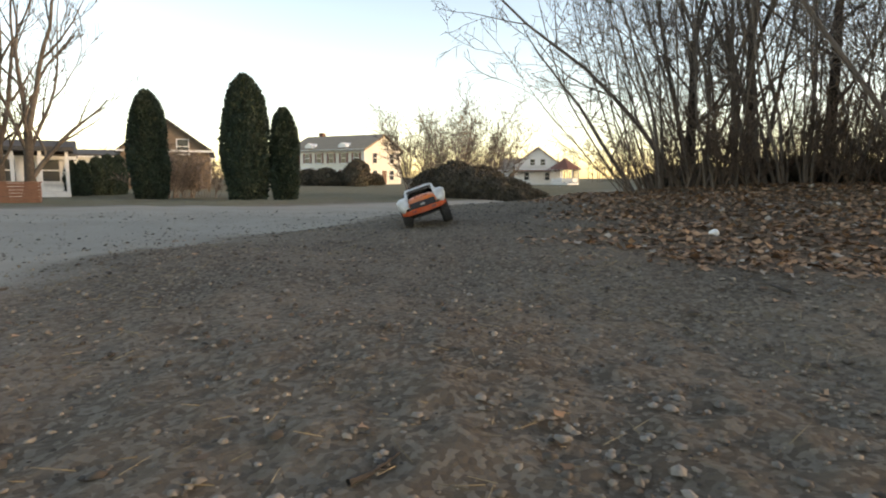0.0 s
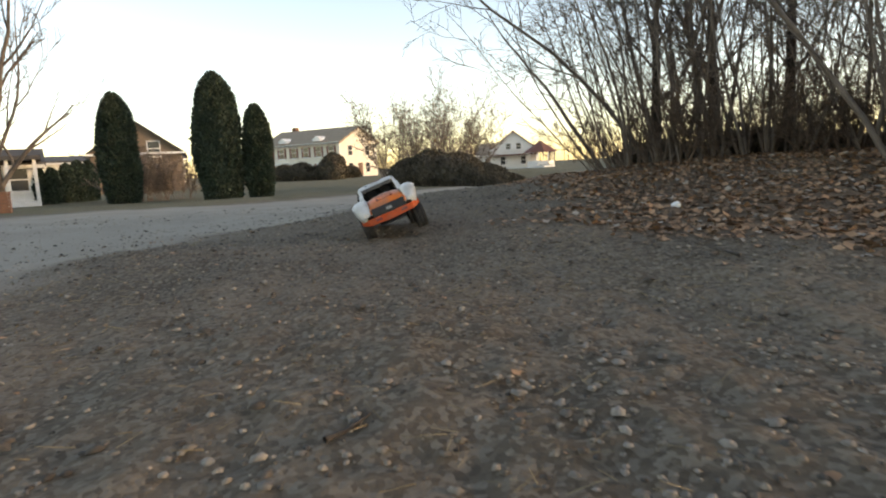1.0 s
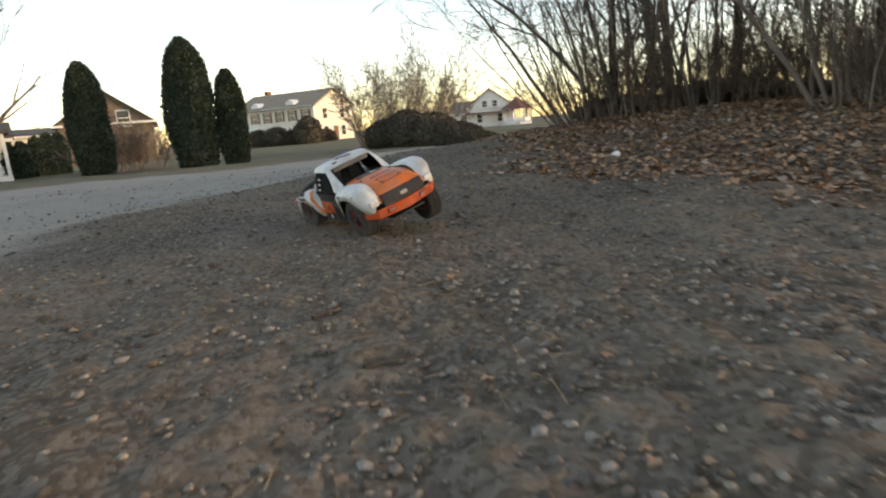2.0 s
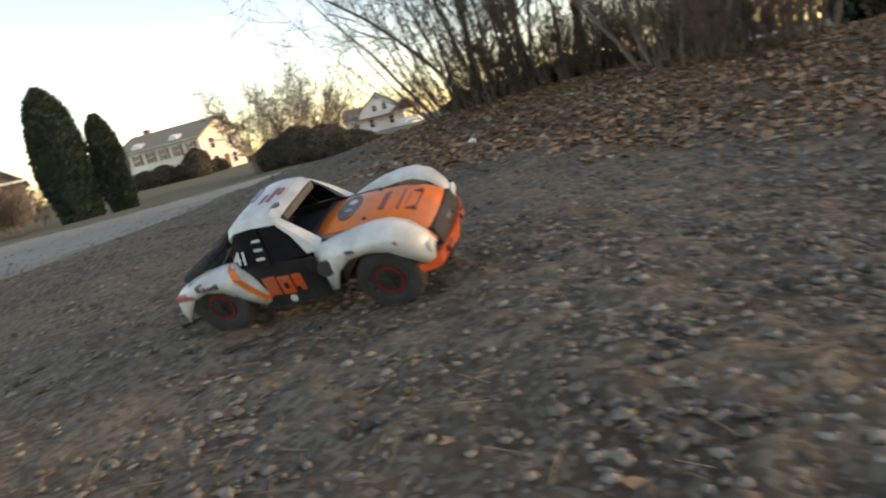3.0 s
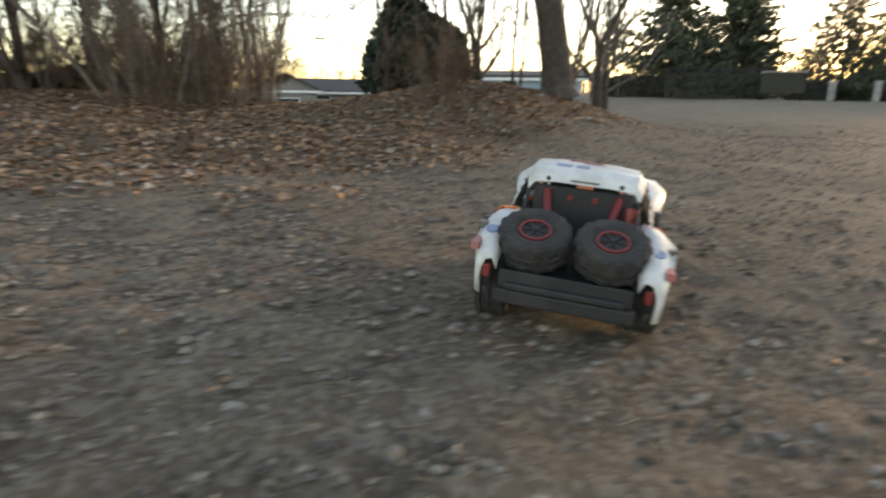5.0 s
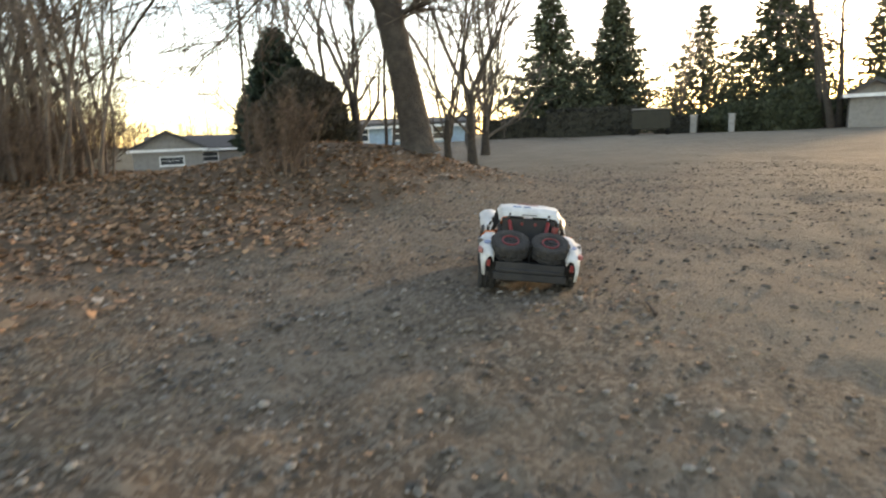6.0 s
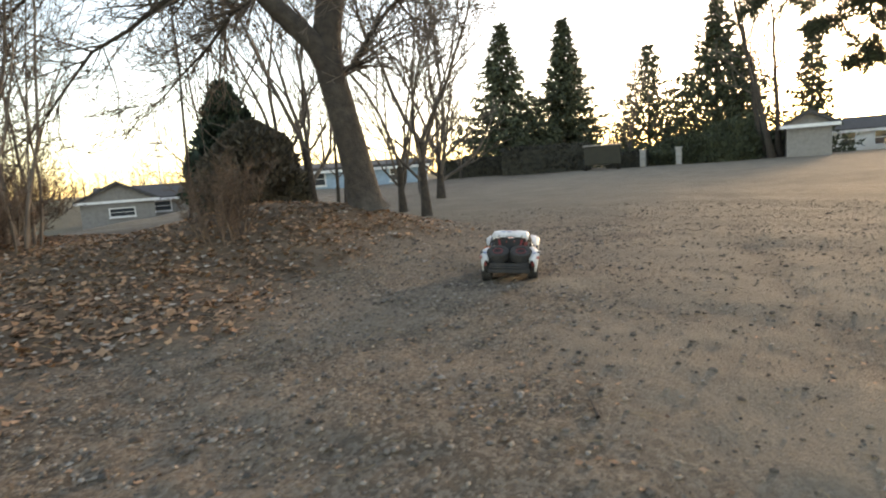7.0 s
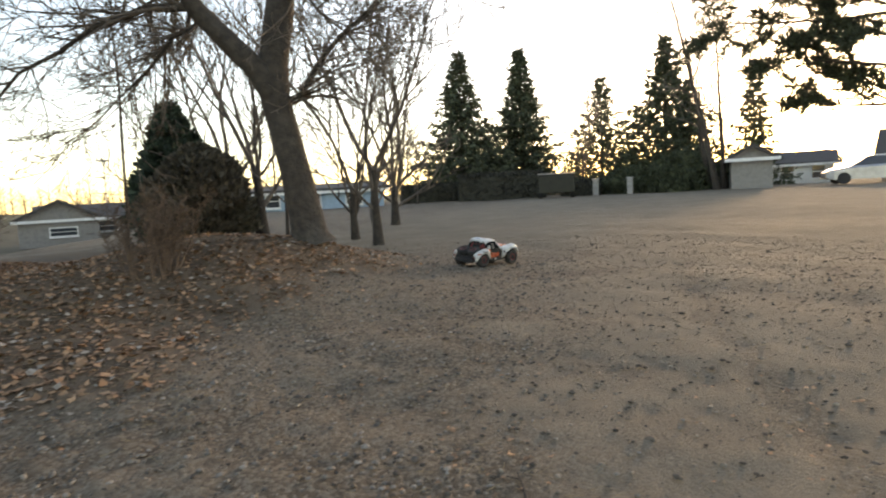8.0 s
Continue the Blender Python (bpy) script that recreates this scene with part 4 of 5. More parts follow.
def hedge(name, b0, b1, d, tall, seed, label):
    """A dense clipped hedge between two bearings."""
    rng = np.random.default_rng(seed)
    (x0, y0), (x1, y1) = from_eye(EAST, b0, d), from_eye(EAST, b1, d)
    L = math.hypot(x1 - x0, y1 - y0)
    ob = new(name)
    ob.matrix_basis = pose(x0, y0, min(ground_z(x0, y0), ground_z(x1, y1)) - 0.05, 0, 0, math.degrees(math.atan2(y1 - y0, x1 - x0)))
    tagged(ob, label, "hedge")
    n = int(L * 420)
    p = np.stack([rng.uniform(0, L, n), rng.choice([-0.55, 0.55], n) + rng.normal(size=n) * 0.06, rng.uniform(0, tall, n)], 1)
    top = rng.uniform(0, 1, n) < 0.4
    p[top, 1], p[top, 2] = rng.uniform(-0.55, 0.55, top.sum()), tall * (1 + rng.normal(size=top.sum()) * 0.05)
    v, f = flakes(p, rng.normal(size=(n, 3)) + [0, 0, 0.5], 0.22, 0.12, rng)
    stuff(under("foliage", mesh_from("foliage", v, f, DARK), ob))
    part("core", box(0, -0.5, 0, L, 0.5, tall * 0.97), DARK, ob)
    return ob


hedge("hedge", 60.5, 66.5, 43, 1.25, 1, "dark hedge along the lot")
hedge("hedge", 66.0, 74.0, 41, 1.65, 2, "tall dark hedge along the lot")
hedge("hedge", 75.4, 79.0, 43, 1.0, 3, "dark hedge along the lot")
hedge("hedge", 80.6, 90.0, 45, 1.55, 4, "dark hedge along the lot")


def box_trailer(x, y, turn):
    t = new("box_trailer")
    t.matrix_basis = pose(x, y, ground_z(x, y), 0, 0, turn)
    tagged(t, "dark box trailer with a pale rear end", "trailer")
    part("body", box(-3.2, -1.0, 0.35, 0.0, 1.0, 1.4, 0.04), DARK, t)
    part("rear_door", box(0.0, -0.98, 0.40, 0.07, 0.98, 1.35, 0.02), SIDING_GREY, t, "pale grey rear door")
    part("roof", box(-3.25, -1.05, 1.4, 0.1, 1.05, 1.48, 0.02), SIDING_GREY, t)
    for s in (-1, 1):
        part("wheel", cyl(0.35, 0.2, pose(-1.2, s * 0.95, 0.35, 90), 18), RUBBER_FAR, t)
    part("step", box(0.05, -0.5, 0.3, 0.3, 0.5, 0.36), STEEL_FAR, t)
    return t


RUBBER_FAR = mat("tyre_rubber", (0.03, 0.03, 0.03), 0.9, vary=0.2)
STEEL_FAR = mat("galvanised_steel", (0.4, 0.4, 0.4), 0.45, metal=0.7, vary=0.15)
CAR_PAINT = mat("grey_car_paint", (0.42, 0.43, 0.45), 0.25, metal=0.4, vary=0.05)
x, y = from_eye(EAST, 75.0, 38.5)
box_trailer(x, y, 16)


def gate_post(x, y):
    p = new("gate_post")
    p.matrix_basis = pose(x, y, ground_z(x, y))
    tagged(p, "pale square gate post at the lot's edge", "post")
    part("shaft", box(-0.16, -0.16, 0, 0.16, 0.16, 1.0, 0.02), CONCRETE, p)
    part("cap", box(-0.2, -0.2, 1.0, 0.2, 0.2, 1.08, 0.02), CONCRETE, p)


gate_post(*from_eye(EAST, 78.6, 40))
gate_post(*from_eye(EAST, 81.6, 40))
x, y = from_eye(EAST, 91.3, 40)
cottage("shed", x, y, -88, 2.1, 3.0, 1.9, 0.6, SIDING_GREY, SHINGLE_GREY, "small grey gabled shed beside leaning trees", "y", ())
x, y = from_eye(EAST, 95.0, 56)
cottage("far_house", x, y, -93, 4.0, 5, 1.7, 0.8, SIDING_WHITE, SHINGLE_GREY, "pale house in the sun's glare", "x", ((-1.0, 0.5, 0.8, 0.9), (1.0, 0.5, 0.8, 0.9)))
x, y = from_eye(EAST, 104.5, 50)
cottage("far_house", x, y, -104, 7, 6, 1.9, 1.5, SIDING_BROWN, SHINGLE_GREY, "dark house beyond the parked car", "x", ((-2.5, 0.8, 1.0, 1.1), (2.2, 0.8, 1.0, 1.1)))


def parked_car(x, y, turn):
    c = new("parked_car")
    c.matrix_basis = pose(x, y, ground_z(x, y), 0, 0, turn)
    tagged(c, "silver-grey saloon car parked beyond the lot", "car")
    rows = []
    for yy, z0, z1, hw in ((-2.15, 0.35, 0.75, 0.75), (-1.9, 0.25, 0.95, 0.86), (-1.1, 0.25, 1.0, 0.88), (0.9, 0.25, 0.95, 0.88), (1.8, 0.25, 0.82, 0.84), (2.15, 0.35, 0.65, 0.7)):
        rows.append([(-hw, yy, z0), (-hw, yy, z1 - 0.1), (-hw + 0.12, yy, z1), (hw - 0.12, yy, z1), (hw, yy, z1 - 0.1), (hw, yy, z0)])
    part("body", loft_far(rows), CAR_PAINT, c)
    rows = [[(-0.75, -1.6, 0.95), (-0.75, -1.55, 0.97), (0.75, -1.55, 0.97), (0.75, -1.6, 0.95)], [(-0.7, -1.0, 0.95), (-0.58, -0.9, 1.4), (0.58, -0.9, 1.4), (0.7, -1.0, 0.95)],
            [(-0.7, 0.3, 0.95), (-0.58, 0.2, 1.42), (0.58, 0.2, 1.42), (0.7, 0.3, 0.95)], [(-0.72, 1.0, 0.93), (-0.72, 0.98, 0.95), (0.72, 0.98, 0.95), (0.72, 1.0, 0.93)]]
    part("cabin", loft_far(rows), GLASS, c, "dark glazed cabin")
    part("roof", box(-0.57, -0.88, 1.39, 0.57, 0.18, 1.45, 0.02), CAR_PAINT, c)
    for s in (-1, 1):
        for yy in (-1.35, 1.35):
            part("wheel", cyl(0.31, 0.2, pose(s * 0.8, yy, 0.31, 0, 90, 0), 18), RUBBER_FAR, c)
        part("headlight", box(s * 0.45, 2.0, 0.55, s * 0.7, 2.13, 0.68, 0.02), GLASS, c)


def loft_far(rows):
    bm = bmesh.new()
    vs = [[bm.verts.new(p) for p in r] for r in rows]
    n = len(vs[0])
    for a, b in zip(vs, vs[1:]):
        for i in range(n):
            bm.faces.new((a[i], a[(i + 1) % n], b[(i + 1) % n], b[i]))
    bm.faces.new(vs[0][::-1])
    bm.faces.new(vs[-1])
    bmesh.ops.recalc_face_normals(bm, faces=bm.faces)
    return bm


x, y = from_eye(EAST, 99.5, 40)
parked_car(x, y, 5)


def street_lamp(x, y, top):
    s = new("street_lamp")
    s.matrix_basis = pose(x, y, ground_z(x, y))
    tagged(s, "slim grey street lamp with a flat head", "street lamp")
    v, f = tubes([[0, 0, 0, 0, 0, top, 0.11, 0.06]], 10)
    under("pole", mesh_from("pole", v, f, STEEL_FAR, True), s)
    part("head", box(-0.55, -0.3, top, 0.55, 0.3, top + 0.18, 0.05), STEEL_FAR, s)
    part("base", cyl(0.25, 0.4, pose(0, 0, 0.2), 12), CONCRETE, s)


x, y = from_eye(EAST, 35.3, 62)
street_lamp(x, y, 0.71 + 62 * math.tan(radians(4.0)) - ground_z(x, y))


# ---- the model truck ----
def paint(name, base, rough=0.35):
    return mat(name, base, rough, vary=0.10, scale=45, second=[c * 0.42 + d for c, d in zip(base, (0.13, 0.110, 0.086))], second_scale=13, amount=0.7)


WHITE = paint("white_shell", (0.62, 0.62, 0.60))
ORANGE = paint("orange_shell", (0.80, 0.165, 0.018))
ORANGE_RED = paint("red_orange_decal", (0.60, 0.080, 0.018))
BLACK = mat("black_shell", (0.014, 0.014, 0.017), 0.42, vary=0.15, scale=45, second=(0.05, 0.045, 0.04), second_scale=14, amount=0.45, spec=0.35)
# black of the quarter panels, and of the sheet standing for window shade
PANEL_SHADE_BLACK = mat("black_window_net", (0.008, 0.008, 0.009), 0.9, vary=0.3, scale=90, second=(0.02, 0.018, 0.016), second_scale=20, spec=0.15)
DECAL_GREY = paint("dark_decal", (0.06, 0.058, 0.062), 0.4)
DECAL_RED = paint("dark_red_decal", (0.22, 0.03, 0.03), 0.4)
DECAL_PINK = paint("faded_red_decal", (0.42, 0.13, 0.11), 0.4)
DECAL_BLUE = paint("blue_decal", (0.22, 0.30, 0.46), 0.4)
RUBBER = mat("dusty_rubber", (0.028, 0.027, 0.026), 0.9, vary=0.3, scale=60, second=(0.060, 0.053, 0.045), second_scale=14, amount=0.6, bump=0.4)
PLASTIC = mat("black_plastic", (0.016, 0.016, 0.017), 0.7, vary=0.2, scale=50, second=(0.05, 0.045, 0.04), second_scale=12, amount=0.5)
RED = mat("red_plastic", (0.20, 0.024, 0.022), 0.4, vary=0.15, scale=40)
STEEL = mat("grey_metal", (0.35, 0.35, 0.36), 0.35, metal=0.8, vary=0.15, scale=40)
LENS = mat("headlight_lens", (0.75, 0.74, 0.70), 0.12, vary=0.1, scale=60)

CAR_PARTS = {}
WHEEL_R, HALF_TRACK, AXLE_F, AXLE_R = 0.078, 0.142, 0.228, -0.228


def shell(profile, material, name, parent, label="", thick=0.006, half=0.1, m=None):
    """A plate from a side outline (y, z), from -half to half across x, with softened edges."""
    bm = bmesh.new()
    a = [bm.verts.new((-half, y, z)) for y, z in profile]
    b = [bm.verts.new((half, y, z)) for y, z in profile]
    n = len(profile)
    bm.faces.new(a[::-1])
    bm.faces.new(b)
    for i in range(n):
        bm.faces.new((a[i], a[(i + 1) % n], b[(i + 1) % n], b[i]))
    bmesh.ops.recalc_face_normals(bm, faces=bm.faces)
    if thick:
        bmesh.ops.bevel(bm, geom=list(bm.edges), offset=thick, segments=2, affect="EDGES", profile=0.5)
    return part(name, bm, material, parent, label, m)


def loft(sections, closed=False, caps=True):
    """A skin over rows of points; each row has as many points."""
    bm = bmesh.new()
    rows = [[bm.verts.new(p) for p in s] for s in sections]
    n = len(rows[0])
    for a, b in zip(rows, rows[1:]):
        for i in range(n if closed else n - 1):
            bm.faces.new((a[i], a[(i + 1) % n], b[(i + 1) % n], b[i]))
    if caps and closed:
        bm.faces.new(rows[0][::-1])
        bm.faces.new(rows[-1])
    bmesh.ops.recalc_face_normals(bm, faces=bm.faces)
    return bm


def solid(bm, thickness):
    """Gives a skin thickness."""
    bmesh.ops.solidify(bm, geom=bm.faces[:] + bm.edges[:] + bm.verts[:], thickness=thickness)
    return bm


def tyre_mesh(r, width):
    """A tyre with rounded shoulders; its tread is cut into blocks."""
    bm = bmesh.new()
    prof = [(0.44, -0.36, 0), (0.62, -0.50, 0), (0.88, -0.50, 0), (0.95, -0.42, 1), (0.98, -0.26, 1), (0.98, -0.24, 0), (0.955, -0.22, 0), (0.955, -0.04, 2), (0.98, -0.02, 2), (0.98, 0.02, 2), (0.955, 0.04, 2), (0.955, 0.22, 0),
            (0.98, 0.24, 0), (0.98, 0.26, 1), (0.95, 0.42, 1), (0.88, 0.50, 0), (0.62, 0.50, 0), (0.44, 0.36, 0)]
    seg = 60
    rings = []
    for k in range(seg):
        a = 2 * math.pi * k / seg
        up = {0: 0.0, 1: 0.045 * (k % 4 < 2), 2: 0.05 * ((k + 2) % 4 < 2)}
        rings.append([bm.verts.new((w * width, (q + up[c]) * r * math.cos(a), (q + up[c]) * r * math.sin(a))) for q, w, c in prof])
    n = len(prof)
    for k in range(seg):
        p, q = rings[k], rings[(k + 1) % seg]
        for i in range(n):
            bm.faces.new((p[i], p[(i + 1) % n], q[(i + 1) % n], q[i]))
    bmesh.ops.recalc_face_normals(bm, faces=bm.faces)
    return bm


def wheel(parent, name, x, y, z, side, m=None):
    """A wheel on its axle: tyre, rim with a red bead ring, spokes and hub."""
    hub = under(name, None, parent, m=m or pose(x, y, z))
    if "tyre" not in CAR_PARTS:
        t = part("tyre", tyre_mesh(WHEEL_R, 0.062), RUBBER, hub, "dusty black knobbly tyre", smooth=False)
        rim = bmesh.new()
        cyl(0.036, 0.046, pose(0, 0, 0, 0, 90, 0), 28, bm=rim)
        part("rim", rim, PLASTIC, hub)
        ring = loft([[(sx, q * math.cos(a), q * math.sin(a)) for sx, q in ((0.020, 0.0285), (0.027, 0.0295), (0.027, 0.035), (0.020, 0.037))]
                     for a in [2 * math.pi * k / 28 for k in range(28)] + [0]], closed=True, caps=False)
        part("bead_ring", ring, RED, hub, "red rim ring")
        ring2 = loft([[(-sx, q * math.cos(a), q * math.sin(a)) for sx, q in ((0.020, 0.0285), (0.027, 0.0295), (0.027, 0.035), (0.020, 0.037))]
                      for a in [2 * math.pi * k / 28 for k in range(28)] + [0]], closed=True, caps=False)
        part("bead_ring", ring2, RED, hub, "red rim ring")
        for s in (1, -1):
            for k in range(6):
                a = 60 * k
                bm = box(s * 0.023 - 0.003, -0.004, 0.006, s * 0.023 + 0.003, 0.004, 0.029, 0.001)
                bmesh.ops.transform(bm, matrix=pose(0, 0, 0, a), verts=bm.verts)
                part("spoke", bm, PLASTIC, hub)
            nut = cyl(0.0085, 0.014, pose(s * 0.025, 0, 0, 0, 90, 0), 6)
            part("axle_nut", nut, PLASTIC, hub)
        CAR_PARTS["tyre"] = [(c.name.split(".")[0], c.data, c.get("label", "")) for c in hub.children]
    else:
        for nm, data, lab in CAR_PARTS["tyre"]:
            under(nm, data, hub, lab)
    return hub


def fender_front(car, s):
    """White front wing: rises over the wheel, bulging outwards."""
    rows = []
    for y, top, low_out, inner, outer in ((0.375, 0.128, 0.100, 0.098, 0.130), (0.352, 0.165, 0.098, 0.098, 0.155), (0.315, 0.192, 0.130, 0.097, 0.172), (0.265, 0.207, 0.160, 0.096, 0.180),
                                          (0.215, 0.208, 0.168, 0.095, 0.182), (0.165, 0.201, 0.160, 0.093, 0.180), (0.125, 0.192, 0.130, 0.092, 0.172), (0.095, 0.183, 0.080, 0.092, 0.158), (0.060, 0.172, 0.065, 0.092, 0.140)):
        rows.append([(s * inner, y, top - 0.012), (s * (inner * 0.6 + outer * 0.4), y, top), (s * (inner * 0.25 + outer * 0.75), y, top - 0.004),
                     (s * outer * 0.985, y, top - 0.018), (s * outer, y, (top + low_out) / 2), (s * outer * 0.99, y, low_out)])
    bm = loft(rows)
    if s < 0:
        bmesh.ops.reverse_faces(bm, faces=bm.faces)
    solid(bm, -0.003)
    return part("front_fender", bm, WHITE, car, "white front fender with scuffs", smooth=True)


def fender_rear(car, s):
    rows = []
    for y, top, low, inner, outer in ((-0.080, 0.100, 0.074, 0.105, 0.140), (-0.118, 0.145, 0.070, 0.105, 0.156), (-0.150, 0.182, 0.100, 0.108, 0.168), (-0.190, 0.183, 0.138, 0.112, 0.178), (-0.235, 0.178, 0.146, 0.116, 0.180),
                                      (-0.280, 0.168, 0.132, 0.120, 0.178), (-0.315, 0.155, 0.095, 0.122, 0.172), (-0.345, 0.140, 0.062, 0.124, 0.165), (-0.352, 0.130, 0.060, 0.124, 0.155)):
        rows.append([(s * inner, y, top - 0.02), (s * (inner * 0.7 + outer * 0.3), y, top), (s * (inner * 0.3 + outer * 0.7), y, top - 0.004),
                     (s * outer * 0.985, y, top - 0.020), (s * outer, y, (top + low) / 2), (s * outer * 0.985, y, low)])
    bm = loft(rows)
    if s < 0:
        bmesh.ops.reverse_faces(bm, faces=bm.faces)
    solid(bm, -0.003)
    f = part("rear_fender", bm, WHITE, car, "white rear fender with stickers", smooth=True)
    part("tail_light", box(s * 0.136, -0.356, 0.094, s * 0.149, -0.348, 0.118, 0.002), RED, f, "red tail light")
    part("body_pin", cyl(0.005, 0.006, pose(s * 0.142, -0.355, 0.072, 90), 10), PLASTIC, f)
    part("sticker", box(s * 0.165, -0.330, 0.134, s * 0.1800, -0.276, 0.148, 0.001), DECAL_PINK, f, "faded red sticker")
    for k, (y0, long, tall) in enumerate(((-0.256, 0.014, 0.016), (-0.238, 0.010, 0.012), (-0.224, 0.016, 0.010), (-0.204, 0.012, 0.014))):
        part("sticker", box(s * 0.165, y0, 0.152, s * 0.1842, y0 + long, 0.152 + tall, 0.001), (DECAL_GREY, DECAL_RED)[k == 1], f)
    part("sticker", cyl(0.013, 0.004, pose(s * 0.150, -0.285, 0.1655, 14, 0, 0), 16), DECAL_BLUE, f, "round blue sticker")
    # orange stripe along the leading edge
    st = loft([[(s * 0.128, -0.172, 0.186), (s * 0.126, -0.154, 0.185)], [(s * 0.160, -0.160, 0.182), (s * 0.158, -0.143, 0.179)], [(s * 0.174, -0.150, 0.160), (s * 0.168, -0.133, 0.157)], [(s * 0.166, -0.130, 0.118), (s * 0.160, -0.114, 0.116)], [(s * 0.158, -0.106, 0.084), (s * 0.150, -0.088, 0.082)]])
    solid(st, 0.003)
    part("stripe", st, ORANGE, f, "orange edge stripe")
    return f


def build_car():
    car = new("model_truck")
    tagged(car, "white and orange desert racing model truck, dusty, with two spare wheels", "model truck")
    # bonnet: orange deck between the wings
    rows = []
    for y, z, half in ((0.378, 0.132, 0.100), (0.350, 0.160, 0.104), (0.300, 0.178, 0.104), (0.240, 0.188, 0.102), (0.170, 0.192, 0.100), (0.100, 0.192, 0.098), (0.055, 0.186, 0.097)):
        rows.append([(-half, y, z - 0.010), (-half * 0.75, y, z), (-half * 0.3, y, z + 0.005), (half * 0.3, y, z + 0.005), (half * 0.75, y, z), (half, y, z - 0.010)])
    bm = loft(rows)
    solid(bm, -0.003)
    hood = part("bonnet", bm, ORANGE, car, "orange bonnet with dark decals", smooth=True)
    for x0, y0, x1, y1 in ((-0.046, 0.258, 0.046, 0.266), (-0.046, 0.312, 0.046, 0.320), (-0.046, 0.258, -0.036, 0.320), (0.036, 0.258, 0.046, 0.320), (-0.028, 0.276, 0.028, 0.286), (-0.028, 0.294, 0.028, 0.304)):
        part("decal", box(x0, y0, 0.170, x1, y1, 0.1958 - 0.22 * max(0.0, (y0 + y1) / 2 - 0.25), 0.001), DECAL_RED, hood, "dark red decal")
    oval = cyl(1.0, 0.012, Matrix.Translation((0, 0.122, 0.1950)) @ Matrix.Diagonal((0.058, 0.028, 1, 1)), 28)
    part("decal", oval, DECAL_GREY, hood, "dark oval decal")
    part("emblem", cyl(0.011, 0.004, pose(-0.018, 0.125, 0.2010), 16), WHITE, hood)
    part("emblem", cyl(0.009, 0.004, pose(0.022, 0.125, 0.2010), 16), STEEL, hood)
    part("decal", box(-0.042, 0.205, 0.186, 0.042, 0.222, 0.1985, 0.002), DECAL_RED, hood)
    for x in (-0.07, 0.07):
        part("body_pin", cyl(0.005, 0.008, pose(x, 0.18, 0.194), 10), PLASTIC, hood)
        edge = loft([[(x * 1.37, 0.36, 0.146), (x * 1.46, 0.36, 0.140)], [(x * 1.40, 0.30, 0.176), (x * 1.50, 0.30, 0.168)], [(x * 1.38, 0.20, 0.192), (x * 1.47, 0.20, 0.183)], [(x * 1.34, 0.07, 0.190), (x * 1.42, 0.07, 0.180)]])
        solid(edge, 0.004)
        part("seam_stripe", edge, DECAL_GREY, hood)
    # nose
    nose = shell([(0.352, 0.085), (0.388, 0.088), (0.390, 0.118), (0.378, 0.150), (0.340, 0.150)], PLASTIC, "grille", car, "black grille", 0.004, 0.094)
    part("emblem", box(-0.016, 0.384, 0.118, 0.016, 0.3915, 0.132, 0.002), STEEL, nose)
    bumper = loft([[(-0.165, 0.325, 0.082), (-0.165, 0.332, 0.108), (-0.160, 0.322, 0.108), (-0.160, 0.315, 0.082)],
                   [(-0.125, 0.378, 0.070), (-0.125, 0.388, 0.104), (-0.12, 0.370, 0.104), (-0.12, 0.362, 0.070)],
                   [(0, 0.398, 0.064), (0, 0.408, 0.102), (0, 0.385, 0.102), (0, 0.378, 0.064)],
                   [(0.125, 0.378, 0.070), (0.125, 0.388, 0.104), (0.12, 0.370, 0.104), (0.12, 0.362, 0.070)],
                   [(0.165, 0.325, 0.082), (0.165, 0.332, 0.108), (0.160, 0.322, 0.108), (0.160, 0.315, 0.082)]], closed=True)
    bump_part = part("front_bumper", bumper, ORANGE_RED, car, "orange front bumper")
    for x in (-0.09, 0.055):
        part("sticker", box(x, 0.386, 0.080, x + 0.035, 0.403, 0.094, 0.001), DECAL_RED, bump_part)
    part("skid_plate", box(-0.07, 0.25, 0.045, 0.07, 0.385, 0.053, 0.003), PLASTIC, car)
    for s in (-1, 1):
        f = fender_front(car, s)
        part("headlight", box(s * 0.108, 0.352, 0.118, s * 0.146, 0.379, 0.142, 0.006), LENS, f, "clear headlight")
        for y0, z0, long in ((0.300, 0.176, 0.045), (0.235, 0.186, 0.030), (0.185, 0.180, 0.022)):
            part("sticker", box(s * 0.172, y0 - long, z0 - 0.006, s * (0.1785 if y0 > 0.29 else 0.1838), y0, z0 + 0.003, 0.001), DECAL_GREY, f)
        part("badge", cyl(0.020, 0.006, pose(s * 0.166, 0.092, 0.142, 0, 90, s * 14), 18), DECAL_GREY, f)
        fender_rear(car, s)
        # door with window opening
        d = loft([[(s * 0.142, 0.068, 0.062), (s * 0.150, 0.068, 0.170)], [(s * 0.150, 0.030, 0.058), (s * 0.150, 0.030, 0.172)], [(s * 0.150, -0.080, 0.058), (s * 0.140, -0.080, 0.172)], [(s * 0.146, -0.100, 0.062), (s * 0.134, -0.150, 0.174)]])
        if s < 0:
            bmesh.ops.reverse_faces(d, faces=d.faces)
        solid(d, -0.004)
        door = part("door", d, BLACK, car, "dark door with orange lettering shapes")
        # plain orange blocks of the sponsor's mark
        for y0, y1, z0, z1 in ((-0.014, 0.014, 0.090, 0.137), (-0.054, -0.018, 0.086, 0.135), (-0.094, -0.058, 0.088, 0.139)):
            part("decal", box(s * 0.146, y0, z0, s * 0.1535, y1, z1, 0.003), ORANGE_RED, door, "orange sponsor block")
